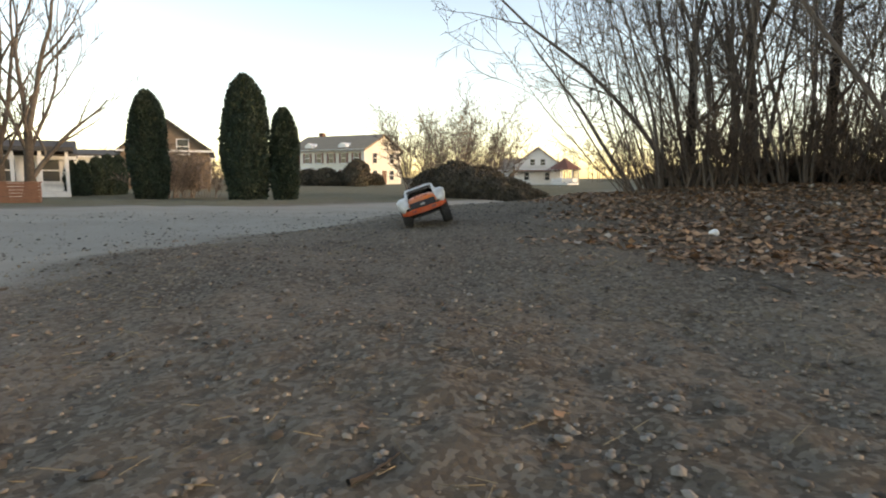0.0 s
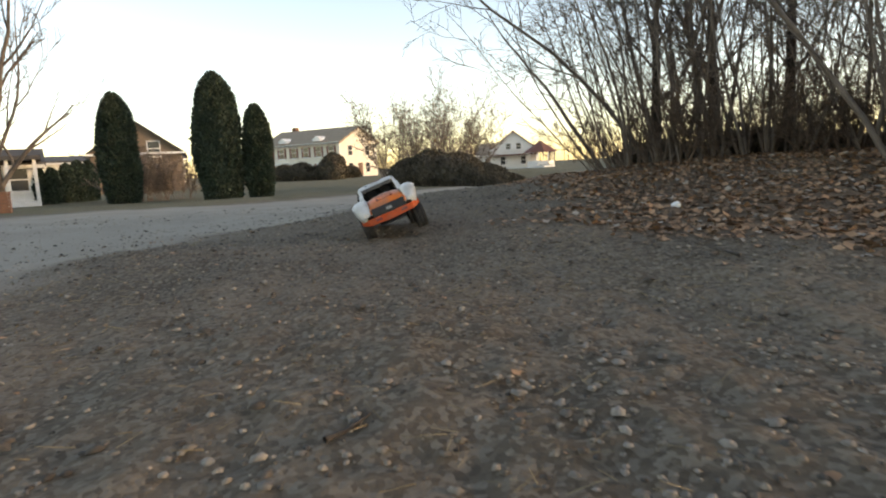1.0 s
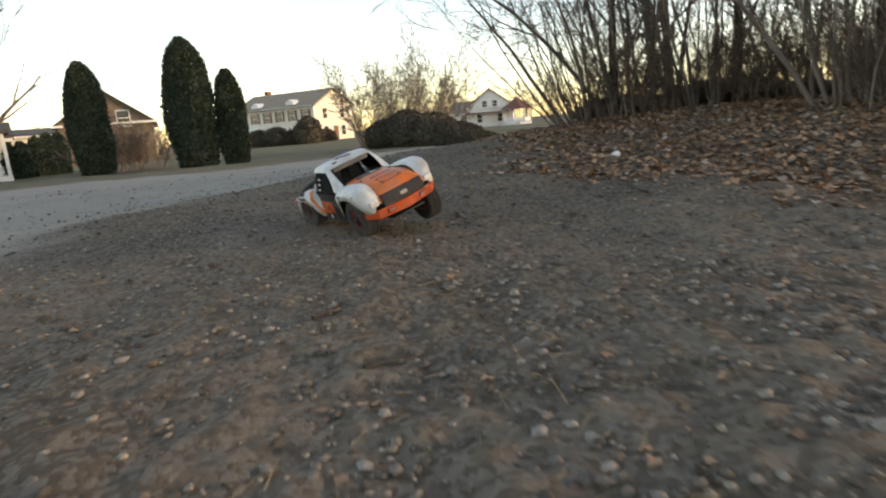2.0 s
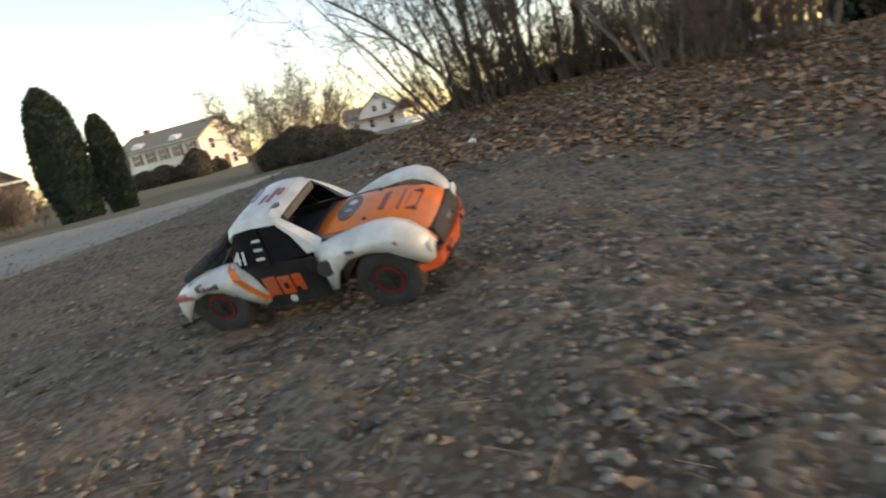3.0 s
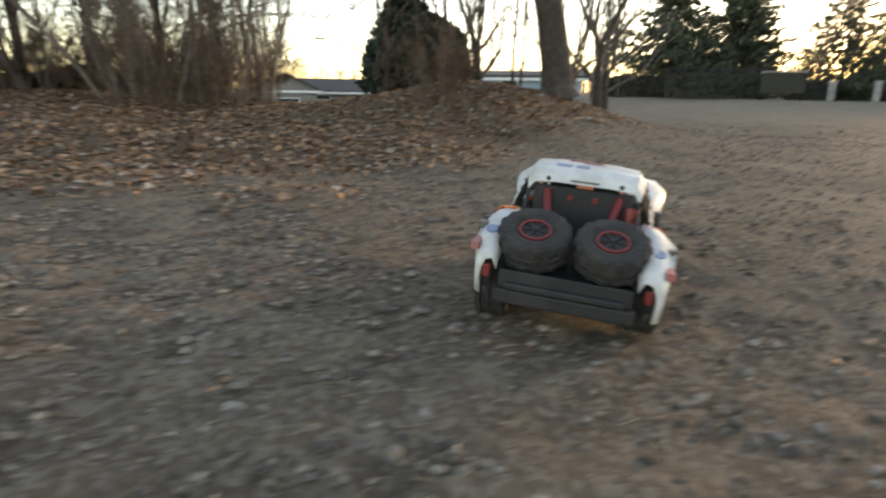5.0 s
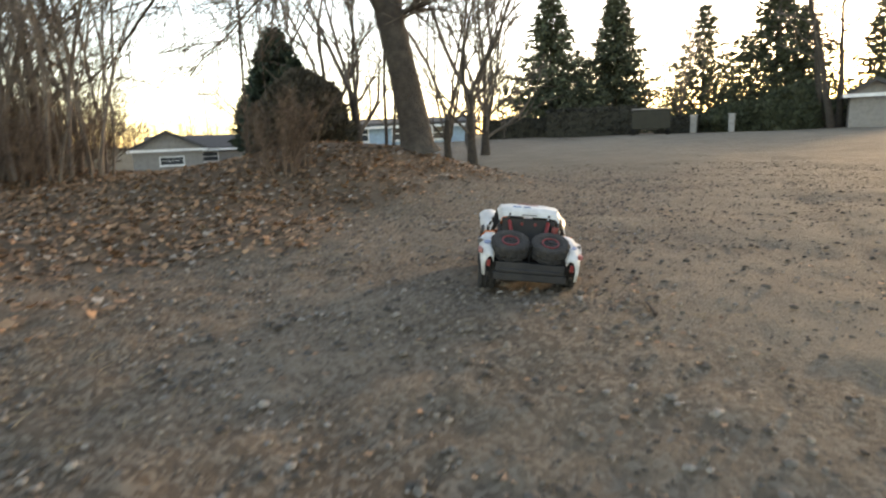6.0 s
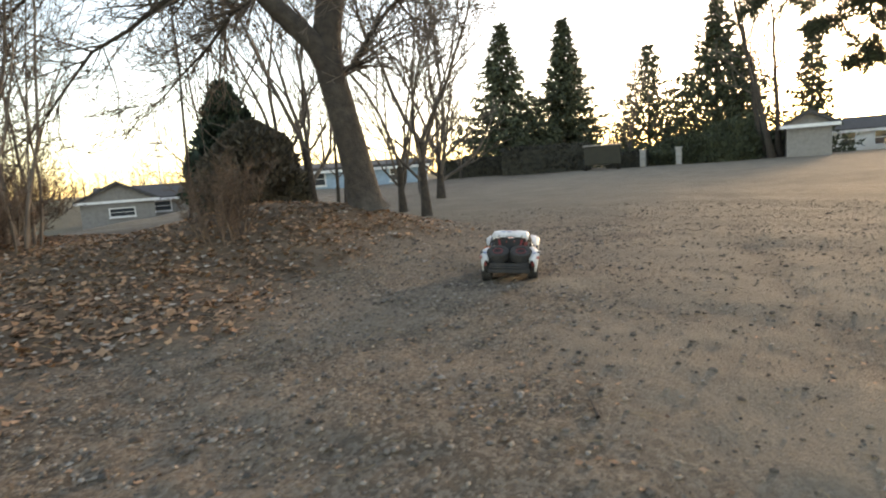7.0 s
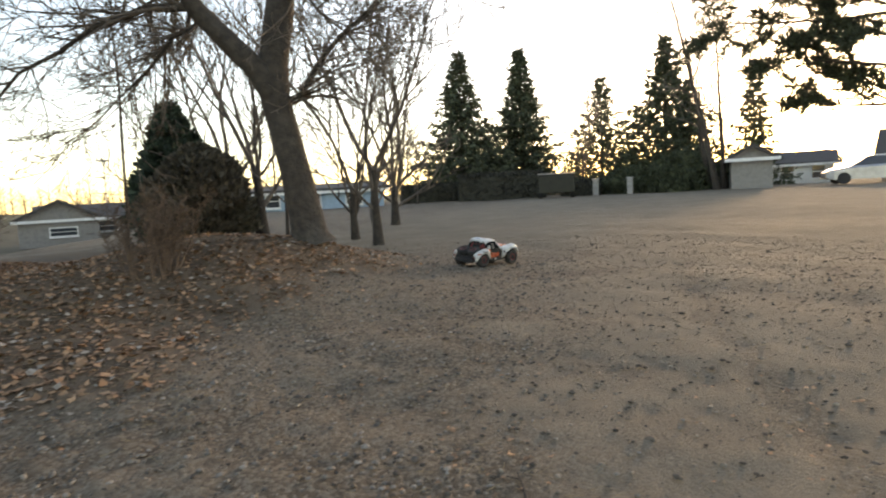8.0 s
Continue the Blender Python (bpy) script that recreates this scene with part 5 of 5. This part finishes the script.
        part("decal", box(s * 0.146, -0.044, 0.100, s * 0.1545, -0.028, 0.120, 0.004), BLACK, door)
        part("decal", box(s * 0.146, 0.0, 0.086, s * 0.1545, -0.016, 0.106, 0.004), BLACK, door)
        part("emblem", cyl(0.010, 0.010, pose(s * 0.1485, -0.035, 0.072, 0, 90, 0), 16), WHITE, door)
        part("sill", box(s * 0.120, -0.12, 0.052, s * 0.146, 0.09, 0.064, 0.003), PLASTIC, car)
        # sloping white pillar beside the windscreen
        pil = loft([[(s * 0.098, 0.075, 0.184), (s * 0.132, 0.078, 0.174), (s * 0.138, 0.046, 0.174), (s * 0.110, 0.044, 0.188)],
                    [(s * 0.098, 0.034, 0.225), (s * 0.122, 0.034, 0.218), (s * 0.124, 0.018, 0.220), (s * 0.106, 0.016, 0.226)],
                    [(s * 0.096, -0.010, 0.262), (s * 0.110, -0.010, 0.255), (s * 0.111, -0.022, 0.257), (s * 0.098, -0.022, 0.264)]], closed=True)
        part("windscreen_pillar", pil, WHITE, car)
        # side net panel behind the window, with three slots
        q = loft([[(s * 0.150, -0.045, 0.170), (s * 0.118, -0.060, 0.252)], [(s * 0.142, -0.110, 0.170), (s * 0.112, -0.120, 0.250)], [(s * 0.136, -0.152, 0.168), (s * 0.110, -0.150, 0.228)]])
        if s < 0:
            bmesh.ops.reverse_faces(q, faces=q.faces)
        solid(q, -0.003)
        net = part("quarter_panel", q, PANEL_SHADE_BLACK, car, "black quarter panel with slots")
        for k in range(3):
            part("slot", box(-0.002, -0.012, -0.003, 0.002, 0.012, 0.003, 0.001), WHITE, net, m=pose(s * (0.1445 - 0.0078 * k), -0.070, 0.188 + 0.020 * k, 0, -s * 22, 0))
        # added black sheet over the open window, in place of its shaded interior
        win = loft([[(s * 0.142, 0.044, 0.173), (s * 0.112, -0.014, 0.250)], [(s * 0.146, -0.044, 0.173), (s * 0.116, -0.056, 0.250)]])
        solid(win, 0.002)
        part("window_net", win, PANEL_SHADE_BLACK, car)
        # race number
        f3 = bpy.data.curves.new("number", "FONT")
        f3.body, f3.size, f3.extrude, f3.offset, f3.align_x = "41", 0.042, 0.0008, 0.0014, "CENTER"
        f3.materials.append(WHITE)
        tmp = bpy.data.objects.new("number", f3)
        scene.collection.objects.link(tmp)
        dg = bpy.context.evaluated_depsgraph_get()
        me = bpy.data.meshes.new_from_object(tmp.evaluated_get(dg))
        bpy.data.objects.remove(tmp)
        ob = under("race_number", me, car, "white race number 41", Matrix.Translation((s * 0.1420, -0.128, 0.182)) @ Euler((radians(71), 0, radians(90 * s - s * 8))).to_matrix().to_4x4())
        # roll-cage bars and shocks
        def bar(name, a, b, r, material, owner=car):
            v, fa = tubes([[*a, *b, r, r]], 8)
            return under(name, mesh_from(name, v, fa, material, True), owner)
        bar("cage_bar", (s * 0.108, -0.130, 0.235), (s * 0.112, -0.255, 0.140), 0.004, PLASTIC)
        bar("cage_bar", (s * 0.080, -0.128, 0.240), (s * 0.045, -0.225, 0.150), 0.0035, PLASTIC)
        sh_ = bar("shock", (s * 0.072, -0.145, 0.225), (s * 0.062, -0.185, 0.185), 0.008, RED)
        sh_["label"] = "red shock absorber"
        bar("shock_rod", (s * 0.062, -0.185, 0.185), (s * 0.050, -0.225, 0.130), 0.004, STEEL)
        bar("swing_arm", (s * 0.055, -0.10, 0.060), (s * 0.115, -0.228, 0.070), 0.008, PLASTIC)
        bar("front_arm", (s * 0.040, 0.228, 0.075), (s * 0.115, 0.228, 0.075), 0.009, PLASTIC)
        bar("front_shock", (s * 0.060, 0.215, 0.165), (s * 0.100, 0.225, 0.080), 0.010, PLASTIC)
    bar("rear_axle", (-0.115, -0.228, 0.076), (0.115, -0.228, 0.076), 0.014, PLASTIC)
    bar("tow_strut", (0.098, -0.165, 0.215), (0.095, -0.170, 0.170), 0.013, RED)
    # roof
    rows = []
    for y, z, half in ((-0.005, 0.258, 0.094), (-0.030, 0.270, 0.100), (-0.080, 0.274, 0.103), (-0.125, 0.270, 0.102), (-0.145, 0.258, 0.099), (-0.150, 0.244, 0.097)):
        rows.append([(-half - 0.012, y, z - 0.020), (-half, y, z - 0.004), (-half * 0.6, y, z), (half * 0.6, y, z), (half, y, z - 0.004), (half + 0.012, y, z - 0.020)])
    bm = loft(rows)
    solid(bm, -0.004)
    roof = part("roof", bm, WHITE, car, "white roof with red and blue stickers")
    for x0, y0, x1, y1, mt in ((-0.035, -0.050, 0.000, -0.040, DECAL_RED), (-0.040, -0.068, 0.030, -0.056, DECAL_RED), (-0.010, -0.086, 0.036, -0.074, DECAL_RED), (-0.062, -0.126, -0.030, -0.114, DECAL_BLUE), (-0.022, -0.126, 0.004, -0.114, DECAL_BLUE)):
        part("sticker", box(x0, y0, 0.266, x1, y1, 0.2785, 0.001), mt, roof)
    part("emblem", cyl(0.013, 0.004, pose(0.055, -0.030, 0.2725), 18), DECAL_GREY, roof)
    part("rear_badge", box(-0.028, -0.1525, 0.246, 0.028, -0.146, 0.253, 0.001), DECAL_GREY, roof)
    for x in (-0.072, 0.072):
        part("body_pin", cyl(0.005, 0.006, pose(x, -0.150, 0.250, 75), 10), PLASTIC, roof)
    part("light_bar", box(-0.085, -0.006, 0.240, 0.085, 0.004, 0.258, 0.003), DECAL_GREY, car)
    # cockpit, seats and rear bulkhead
    tub = shell([(0.08, 0.050), (0.085, 0.150), (0.040, 0.172), (-0.10, 0.165), (-0.135, 0.235), (-0.145, 0.235), (-0.150, 0.12), (-0.14, 0.05)], PLASTIC, "cockpit", car, "black cockpit tub", 0.003, 0.098)
    for x in (-0.045, 0.045):
        part("seat", box(x - 0.028, -0.11, 0.165, x + 0.028, -0.088, 0.240, 0.008), PLASTIC, tub)
        part("harness_light", cyl(0.006, 0.008, pose(x * 0.55, -0.147, 0.216, 90), 10), RED, tub)
    part("dashboard", box(-0.09, 0.030, 0.172, 0.09, 0.060, 0.188, 0.006), PLASTIC, tub)
    part("chassis", box(-0.075, -0.26, 0.045, 0.075, 0.30, 0.060, 0.004), PLASTIC, car)
    part("rear_deck", box(-0.118, -0.335, 0.085, 0.118, -0.150, 0.100, 0.004), PLASTIC, car)
    rb = part("rear_bumper", box(-0.125, -0.362, 0.050, 0.125, -0.340, 0.078, 0.005), PLASTIC, car, "black rear bumper")
    part("bumper_plate", box(-0.105, -0.366, 0.080, 0.105, -0.352, 0.092, 0.003), PLASTIC, rb)
    part("mud_flap", box(-0.118, -0.352, 0.078, 0.118, -0.346, 0.112, 0.002), PLASTIC, car)
    part("bed_floor", box(-0.108, -0.240, 0.100, 0.108, -0.152, 0.128, 0.004), PLASTIC, car)
    part("bed_plate", box(-0.100, -0.205, 0.128, 0.100, -0.188, 0.137, 0.003), ORANGE_RED, car, "orange cross plate in the bed")
    part("bed_box", box(0.030, -0.186, 0.128, 0.086, -0.160, 0.150, 0.005), STEEL, car, "grey box in the bed")
    part("bed_box", box(-0.080, -0.186, 0.128, -0.026, -0.158, 0.156, 0.005), PLASTIC, car)
    part("jack", cyl(0.006, 0.08, pose(0, -0.285, 0.125, 20), 10), PLASTIC, car)
    # two spare wheels, leaning back
    for x in (-0.070, 0.070):
        wheel(car, "spare_wheel", 0, 0, 0, 1, pose(x, -0.284, 0.156, 22) @ pose(0, 0, 0, 0, -90) @ Matrix.Diagonal((0.95, 0.87, 0.87, 1)))
    # a short nose: draw in what lies ahead of the front axle
    seen = set()
    for o in car.children_recursive:
        if o.type == "MESH" and o.data.name not in seen and o.matrix_basis == Matrix():
            seen.add(o.data.name)
            for v in o.data.vertices:
                if v.co.y > 0.235:
                    v.co.y = 0.235 + (v.co.y - 0.235) * 0.74
    for o in car.children:
        o.matrix_basis = pose(0, 0, 0.010) @ o.matrix_basis
    wheels = []
    for y in (AXLE_F, AXLE_R):
        for s in (-1, 1):
            wheels.append((wheel(car, "wheel", s * HALF_TRACK, y, WHEEL_R, s), s, y))
    return car, wheels


car, car_wheels = build_car()


# ---- stones, leaves and twigs on the ground ----
STONE = mat("pebbles", (0.192, 0.158, 0.120), 0.9, vary=0.25, scale=60, island=0.6, second=(0.15, 0.118, 0.090), second_scale=9)
CLOD = mat("dark_clods", (0.088, 0.070, 0.054), 0.95, vary=0.3, scale=60, island=0.4)
PALE = mat("pale_stone", (0.26, 0.23, 0.19), 0.8, vary=0.15, scale=50)
LEAF = mat("fallen_leaves", (0.295, 0.160, 0.086), 0.8, vary=0.25, scale=30, island=0.55, second=(0.31, 0.21, 0.135), second_scale=7)
LEAF_PALE = mat("pale_leaves", (0.36, 0.30, 0.24), 0.8, vary=0.2, scale=30, island=0.35)
STRAW = mat("dry_grass", (0.26, 0.20, 0.12), 0.9, vary=0.2, scale=30, island=0.4)


def pebble_field(name, n, sizes, zone, seed, material, label, category, sink=0.35, reach=7.5):
    """Many small stones: squashed, knocked-about octahedra with cut corners, half sunk in the soil."""
    rng = np.random.default_rng(seed)
    base = np.array([[1, 0, 0], [-1, 0, 0], [0, 1, 0], [0, -1, 0], [0, 0, 1], [0, 0, -1], [0.62, 0.62, 0.55], [-0.62, 0.62, 0.55], [-0.62, -0.62, 0.55], [0.62, -0.62, 0.55]], float)
    tri = np.array([[0, 6, 9], [0, 2, 6], [2, 7, 6], [2, 1, 7], [1, 8, 7], [1, 3, 8], [3, 9, 8], [3, 0, 9], [4, 9, 6], [4, 6, 7], [4, 7, 8], [4, 8, 9]])
    a, r = rng.uniform(0, 2 * np.pi, n * 4), reach * rng.uniform(0, 1, n * 4) ** 0.75
    x, y = 1.3 + r * np.sin(a), -0.4 + r * np.cos(a) * 1.0
    keep = rng.uniform(0, 1, n * 4) < zone(x, y)
    x, y, r = x[keep][:n], y[keep][:n], r[keep][:n]
    n = len(x)
    s = sizes[0] * (sizes[1] / sizes[0]) ** (rng.uniform(0, 1, n) ** 2.2)
    s = s * (1 + 0.06 * r)
    v = base[None] * (1 + rng.normal(size=(n, 10, 3)) * 0.16) * np.stack([s * rng.uniform(0.8, 1.3, n), s * rng.uniform(0.7, 1.1, n), s * rng.uniform(0.45, 0.85, n)], 1)[:, None]
    t = rng.uniform(0, 6.28, n)
    c, q = np.cos(t)[:, None], np.sin(t)[:, None]
    v = np.stack([v[..., 0] * c - v[..., 1] * q, v[..., 0] * q + v[..., 1] * c, v[..., 2]], -1)
    v = v + np.stack([x, y, height(x, y) + s * (0.55 - sink)], 1)[:, None]
    f = tri[None] + (np.arange(n) * 10)[:, None, None]
    ob = new(name, mesh_from(name, v.reshape(-1, 3), f.reshape(-1, 3), material))
    return tagged(ob, label, category, kind="stuff")


def bare_zone(x, y):
    return np.clip(1 - 0.85 * leaf_zone(x, y) - 0.3 * sand_zone(x, y) - 0.75 * road_zone(x, y), 0.06, 1)


pebble_field("gravel", 70000, (0.0028, 0.0100), bare_zone, 1, STONE, "loose grey gravel on bare soil", "gravel", reach=11)
pebble_field("soil_clods", 15000, (0.003, 0.0108), bare_zone, 2, CLOD, "dark clods of soil", "soil clods", 0.3)
def gravel_band(x, y):
    """Coarse loose gravel where wheels have swept the drive bare."""
    d = smooth01(-1.9, -1.2, y + 0.3 * wave(x, y, 91, 0.9) - 0.14 * (x - 4)) * smooth01(0.5, -0.2, y - 0.12 * x) * smooth01(1.0, 2.2, x)
    near = smooth01(1.6, 0.2, y) * smooth01(-0.6, 0.6, x + 0.5 * wave(x, y, 92, 1.1)) * smooth01(3.6, 2.2, x)
    return np.clip(np.maximum(0.8 * d, near) * (0.45 + 0.55 * wave(x, y, 93, 0.5)) * (1 - leaf_zone(x, y)), 0.02, 1)


GREY_STONE = mat("grey_gravel", (0.165, 0.145, 0.122), 0.92, vary=0.3, scale=70, island=0.7, second=(0.125, 0.105, 0.088), second_scale=12)
pebble_field("coarse_gravel", 26000, (0.0050, 0.0135), gravel_band, 5, GREY_STONE, "coarse grey gravel swept loose", "gravel", 0.25)
pebble_field("soil_lumps", 4500, (0.006, 0.015), bare_zone, 6, CLOD, "dark lumps of soil and bark", "soil clods", 0.2, reach=11)
pebble_field("pale_pebbles", 500, (0.004, 0.010), lambda x, y: 0.35 + 0.6 * bare_zone(x, y), 3, PALE, "scattered pale pebbles", "pebbles")


def leaf_field(name, n, size, zone, seed, material, label, centre, reach, stand=0.35):
    """Fallen leaves: curled, lobed pieces lying at all angles."""
    rng = np.random.default_rng(seed)
    x = centre[0] + rng.uniform(-reach[0], reach[0], n * 4)
    y = centre[1] + rng.uniform(-reach[1], reach[1], n * 4)
    keep = rng.uniform(0, 1, n * 4) < zone(x, y)
    x, y = x[keep][:n], y[keep][:n]
    n = len(x)
    outline = np.array([[0, -1, 0], [0.55, -0.45, 0.16], [1.0, 0.05, 0.30], [0.45, 0.35, 0.1], [0.0, 1.0, 0.18], [-0.45, 0.35, 0.1], [-1.0, 0.05, 0.30], [-0.55, -0.45, 0.16]])
    s = size * rng.uniform(0.55, 1.25, n)
    v = outline[None] * (1 + rng.normal(size=(n, 8, 3)) * 0.18)
    v[..., 2] *= rng.uniform(-0.8, 2.0, n)[:, None]
    v = v * s[:, None, None]
    t, tilt = rng.uniform(0, 6.28, n), rng.normal(size=n) * stand
    c, q = np.cos(tilt)[:, None], np.sin(tilt)[:, None]
    v = np.stack([v[..., 0], v[..., 1] * c - v[..., 2] * q, v[..., 1] * q + v[..., 2] * c], -1)
    c, q = np.cos(t)[:, None], np.sin(t)[:, None]
    v = np.stack([v[..., 0] * c - v[..., 1] * q, v[..., 0] * q + v[..., 1] * c, v[..., 2]], -1)
    v = v + np.stack([x, y, height(x, y) + s * (0.25 + 0.4 * np.abs(np.sin(tilt)))], 1)[:, None]
    k = (np.arange(n) * 8)[:, None]
    f = np.concatenate([k + [[0, 1, 4, 7]], k + [[1, 2, 3, 4]], k + [[7, 4, 5, 6]]])
    ob = new(name, mesh_from(name, v.reshape(-1, 3), f, material))
    return tagged(ob, label, "fallen leaves", kind="stuff")


leaf_field("leaf_litter", 48000, 0.021, leaf_zone, 11, LEAF, "brown fallen leaves thick on the bank", (5.0, 4.0), (4.6, 4.4))
leaf_field("pale_leaf_litter", 6000, 0.021, leaf_zone, 12, LEAF_PALE, "pale curled leaves among the brown", (5.0, 4.0), (4.6, 4.4))
leaf_field("stray_leaves", 2200, 0.011, lambda x, y: 0.12 + 0.8 * smooth01(0.5, 0.75, 0.5 + 0.4 * wave(x, y, 77, 1.0)) * (1 - road_zone(x, y)), 13, LEAF, "stray brown leaf scraps on the gravel", (1.0, 0.6), (4.0, 4.0), 0.25)


def straw_field(n, seed):
    rng = np.random.default_rng(seed)
    x, y = rng.uniform(-3, 6, n * 3), rng.uniform(-3, 5, n * 3)
    keep = rng.uniform(0, 1, n * 3) < smooth01(0.45, 0.8, 0.5 + 0.45 * wave(x, y, 81, 1.4)) * (1 - road_zone(x, y)) * (1 - 0.8 * sand_zone(x, y))
    x, y = x[keep][:n], y[keep][:n]
    n = len(x)
    a = rng.uniform(0, 6.28, n)
    L = rng.uniform(0.015, 0.06, n)
    z = height(x, y)
    segs = np.stack([x, y, z + 0.006, x + np.cos(a) * L, y + np.sin(a) * L, z + 0.006 + L * rng.uniform(0, 0.5, n), np.full(n, 0.0011), np.full(n, 0.0006)], 1)
    v, f = tubes(segs, 3)
    return tagged(new("dry_straw", mesh_from("dry_straw", v, f, STRAW)), "dry grass straws and bits of twig on the soil", "straw", kind="stuff")


straw_field(5000, 4)


def rock(x, y, size, seed, material, label, name="stone"):
    """One stone that can be picked out from the gravel."""
    rng = np.random.default_rng(seed)
    bm = bmesh.new()
    bmesh.ops.create_icosphere(bm, subdivisions=2, radius=size)
    k = rng.normal(size=(3, 3))
    for v in bm.verts:
        p = np.array(v.co) / size
        v.co = Vector(p * size * (1 + 0.18 * np.sin(p @ k[0] * 2.3) + 0.12 * np.sin(p @ k[1] * 4.1))) * 1.0
        v.co.z *= 0.62
    ob = part(name, bm, material, None)
    ob.matrix_basis = pose(x, y, ground_z(x, y) + size * 0.28, 0, 0, float(rng.uniform(0, 360)))
    return tagged(ob, label, "stone")


for k, (x, y, s, m_) in enumerate(((-0.27, 0.75, 0.016, 1), (0.36, 0.93, 0.013, 1), (0.06, 1.15, 0.010, 1), (0.35, 0.18, 0.017, 1), (0.14, 0.30, 0.014, 1), (1.6, 1.05, 0.018, 1), (0.62, 0.36, 0.016, 1), (0.90, 0.62, 0.020, 1), (0.45, 0.95, 0.02, 0),
                                   (0.10, 1.38, 0.022, 0), (-0.40, 0.62, 0.025, 0), (0.85, 0.1, 0.02, 1), (1.35, -0.35, 0.02, 1), (1.0, -0.75, 0.02, 1), (4.21, -2.04, 0.030, 0), (3.4, -2.0, 0.02, 0), (2.6, -2.0, 0.015, 1), (3.3, -1.2, 0.02, 0), (3.9, -1.5, 0.024, 0), (4.6, -1.7, 0.022, 0))):
    rock(x, y, s * 0.58, 300 + k, (CLOD, PALE)[m_], ("dark clod on the gravel", "pale rounded stone on the gravel")[m_])


def dead_twig(x, y, turn, length, seed):
    rng = np.random.default_rng(seed)
    segs = []
    grow(rng, np.array([0, 0, 0.008]), np.array([1, 0, 0.02]), length, 0.006, 1, segs, 0.6, 0.0, 3, 0.08, 0.4, 0.3, 0.0015)
    s = np.array(segs)
    s[:, [2, 5]] = np.abs(s[:, [2, 5]]) * 0.4 + 0.006
    v, f = tubes(s, 6)
    ob = new("fallen_twig", mesh_from("fallen_twig", v, f, BARK, True))
    ob.matrix_basis = pose(x, y, ground_z(x, y), 0, 0, turn)
    return tagged(ob, "short dead twig on the gravel", "twig")


dead_twig(3.72, -1.80, 20, 0.15, 1)
dead_twig(-0.10, 0.78, 48, 0.11, 2)
dead_twig(0.03, 0.50, 40, 0.09, 3)
dead_twig(1.15, 1.9, 100, 0.16, 4)


def white_scrap(x, y):
    bm = bmesh.new()
    bmesh.ops.create_icosphere(bm, subdivisions=2, radius=0.028)
    for v in bm.verts:
        v.co *= 1 + 0.25 * math.sin(v.co.x * 90) * math.cos(v.co.y * 70)
        v.co.z *= 0.75
    ob = part("paper_scrap", bm, TRIM, None)
    ob.matrix_basis = pose(x, y, ground_z(x, y) + 0.015)
    return tagged(ob, "crumpled white paper scrap in the leaves", "paper scrap")


white_scrap(1.52, 3.29)


# ---- what moves ----
# seconds, x, y, pitch, lean, heading of the truck
CAR_ROWS = [
    (0.0, -0.075, 4.62, 5.0, 18.0, 182.5), (0.5, -0.085, 4.05, 4.5, 19.0, 184.5), (1.0, -0.098, 3.44, 4.0, 19.0, 187.2),
    (1.75, -0.03, 2.40, 3.0, 18.0, 203.0), (2.5, 0.085, 1.37, 4.0, 17.0, 224.9), (3.0, 0.328, 0.69, 2.0, 16.0, 239.5),
    (3.5, 0.738, -0.055, -8.0, 19.0, 259.5), (4.0, 1.346, -0.858, -3.0, 18.5, 270.5), (4.35, 1.78, -1.29, -1.0, 12.0, 279.0),
    (4.8, 2.38, -1.46, 1.5, 5.5, 294.0), (5.3, 3.04, -1.40, 3.0, 4.0, 298.0), (5.5, 3.33, -1.362, 3.0, 6.0, 298.0),
    (6.0, 4.10, -1.17, 2.5, 6.0, 300.0), (6.5, 4.87, -0.965, 1.5, 5.0, 298.4), (7.0, 5.80, -0.65, 0.5, 3.4, 290.7),
    (7.5, 7.05, -0.25, 0.5, 4.5, 274.4), (8.0, 8.25, 0.10, 0.5, 5.0, 250.0)]


def motions():
    body = []
    for t, x, y, pitch, lean, heading in CAR_ROWS:
        e = 0.22
        h = radians(heading)
        ahead, right = (-math.sin(h), math.cos(h)), (math.cos(h), math.sin(h))
        slope = math.degrees(math.atan2(ground_z(x + ahead[0] * e, y + ahead[1] * e) - ground_z(x - ahead[0] * e, y - ahead[1] * e), 2 * e))
        bank = math.degrees(math.atan2(ground_z(x - right[0] * 0.15, y - right[1] * 0.15) - ground_z(x + right[0] * 0.15, y + right[1] * 0.15), 0.3))
        m = pose(x, y, ground_z(x, y) + 0.004 + 0.0012 * lean, 0, 0, heading) @ pose(0, 0, 0, 0.6 * slope + 0.8 * pitch, 0.4 * bank + lean, 0)
        body.append((t, m))
    walk(car, body)
    # each wheel stays on the ground and rolls
    when = np.array([t for t, m in body])
    spots = np.array([list(m.translation) for t, m in body])
    for hub, side, axle in car_wheels:
        rest = Vector((side * HALF_TRACK, axle, WHEEL_R))
        gaps = []
        for t, m in body:
            w = m @ rest
            gaps.append(max(-0.045, min(0.035, ground_z(w.x, w.y) + WHEEL_R - w.z)))
        out, turn, last = [], 0.0, None
        for k in range(161):
            t = k * 0.05
            at = np.array([np.interp(t, when, spots[:, j]) for j in range(3)])
            if last is not None:
                turn += min(85.0, math.degrees(np.linalg.norm(at - last) / WHEEL_R))
            last = at
            out.append((t, Matrix.Translation(rest + Vector((0, 0, float(np.interp(t, when, gaps))))) @ pose(0, 0, 0, -turn, 0, 0)))
        walk(hub, out)


motions()
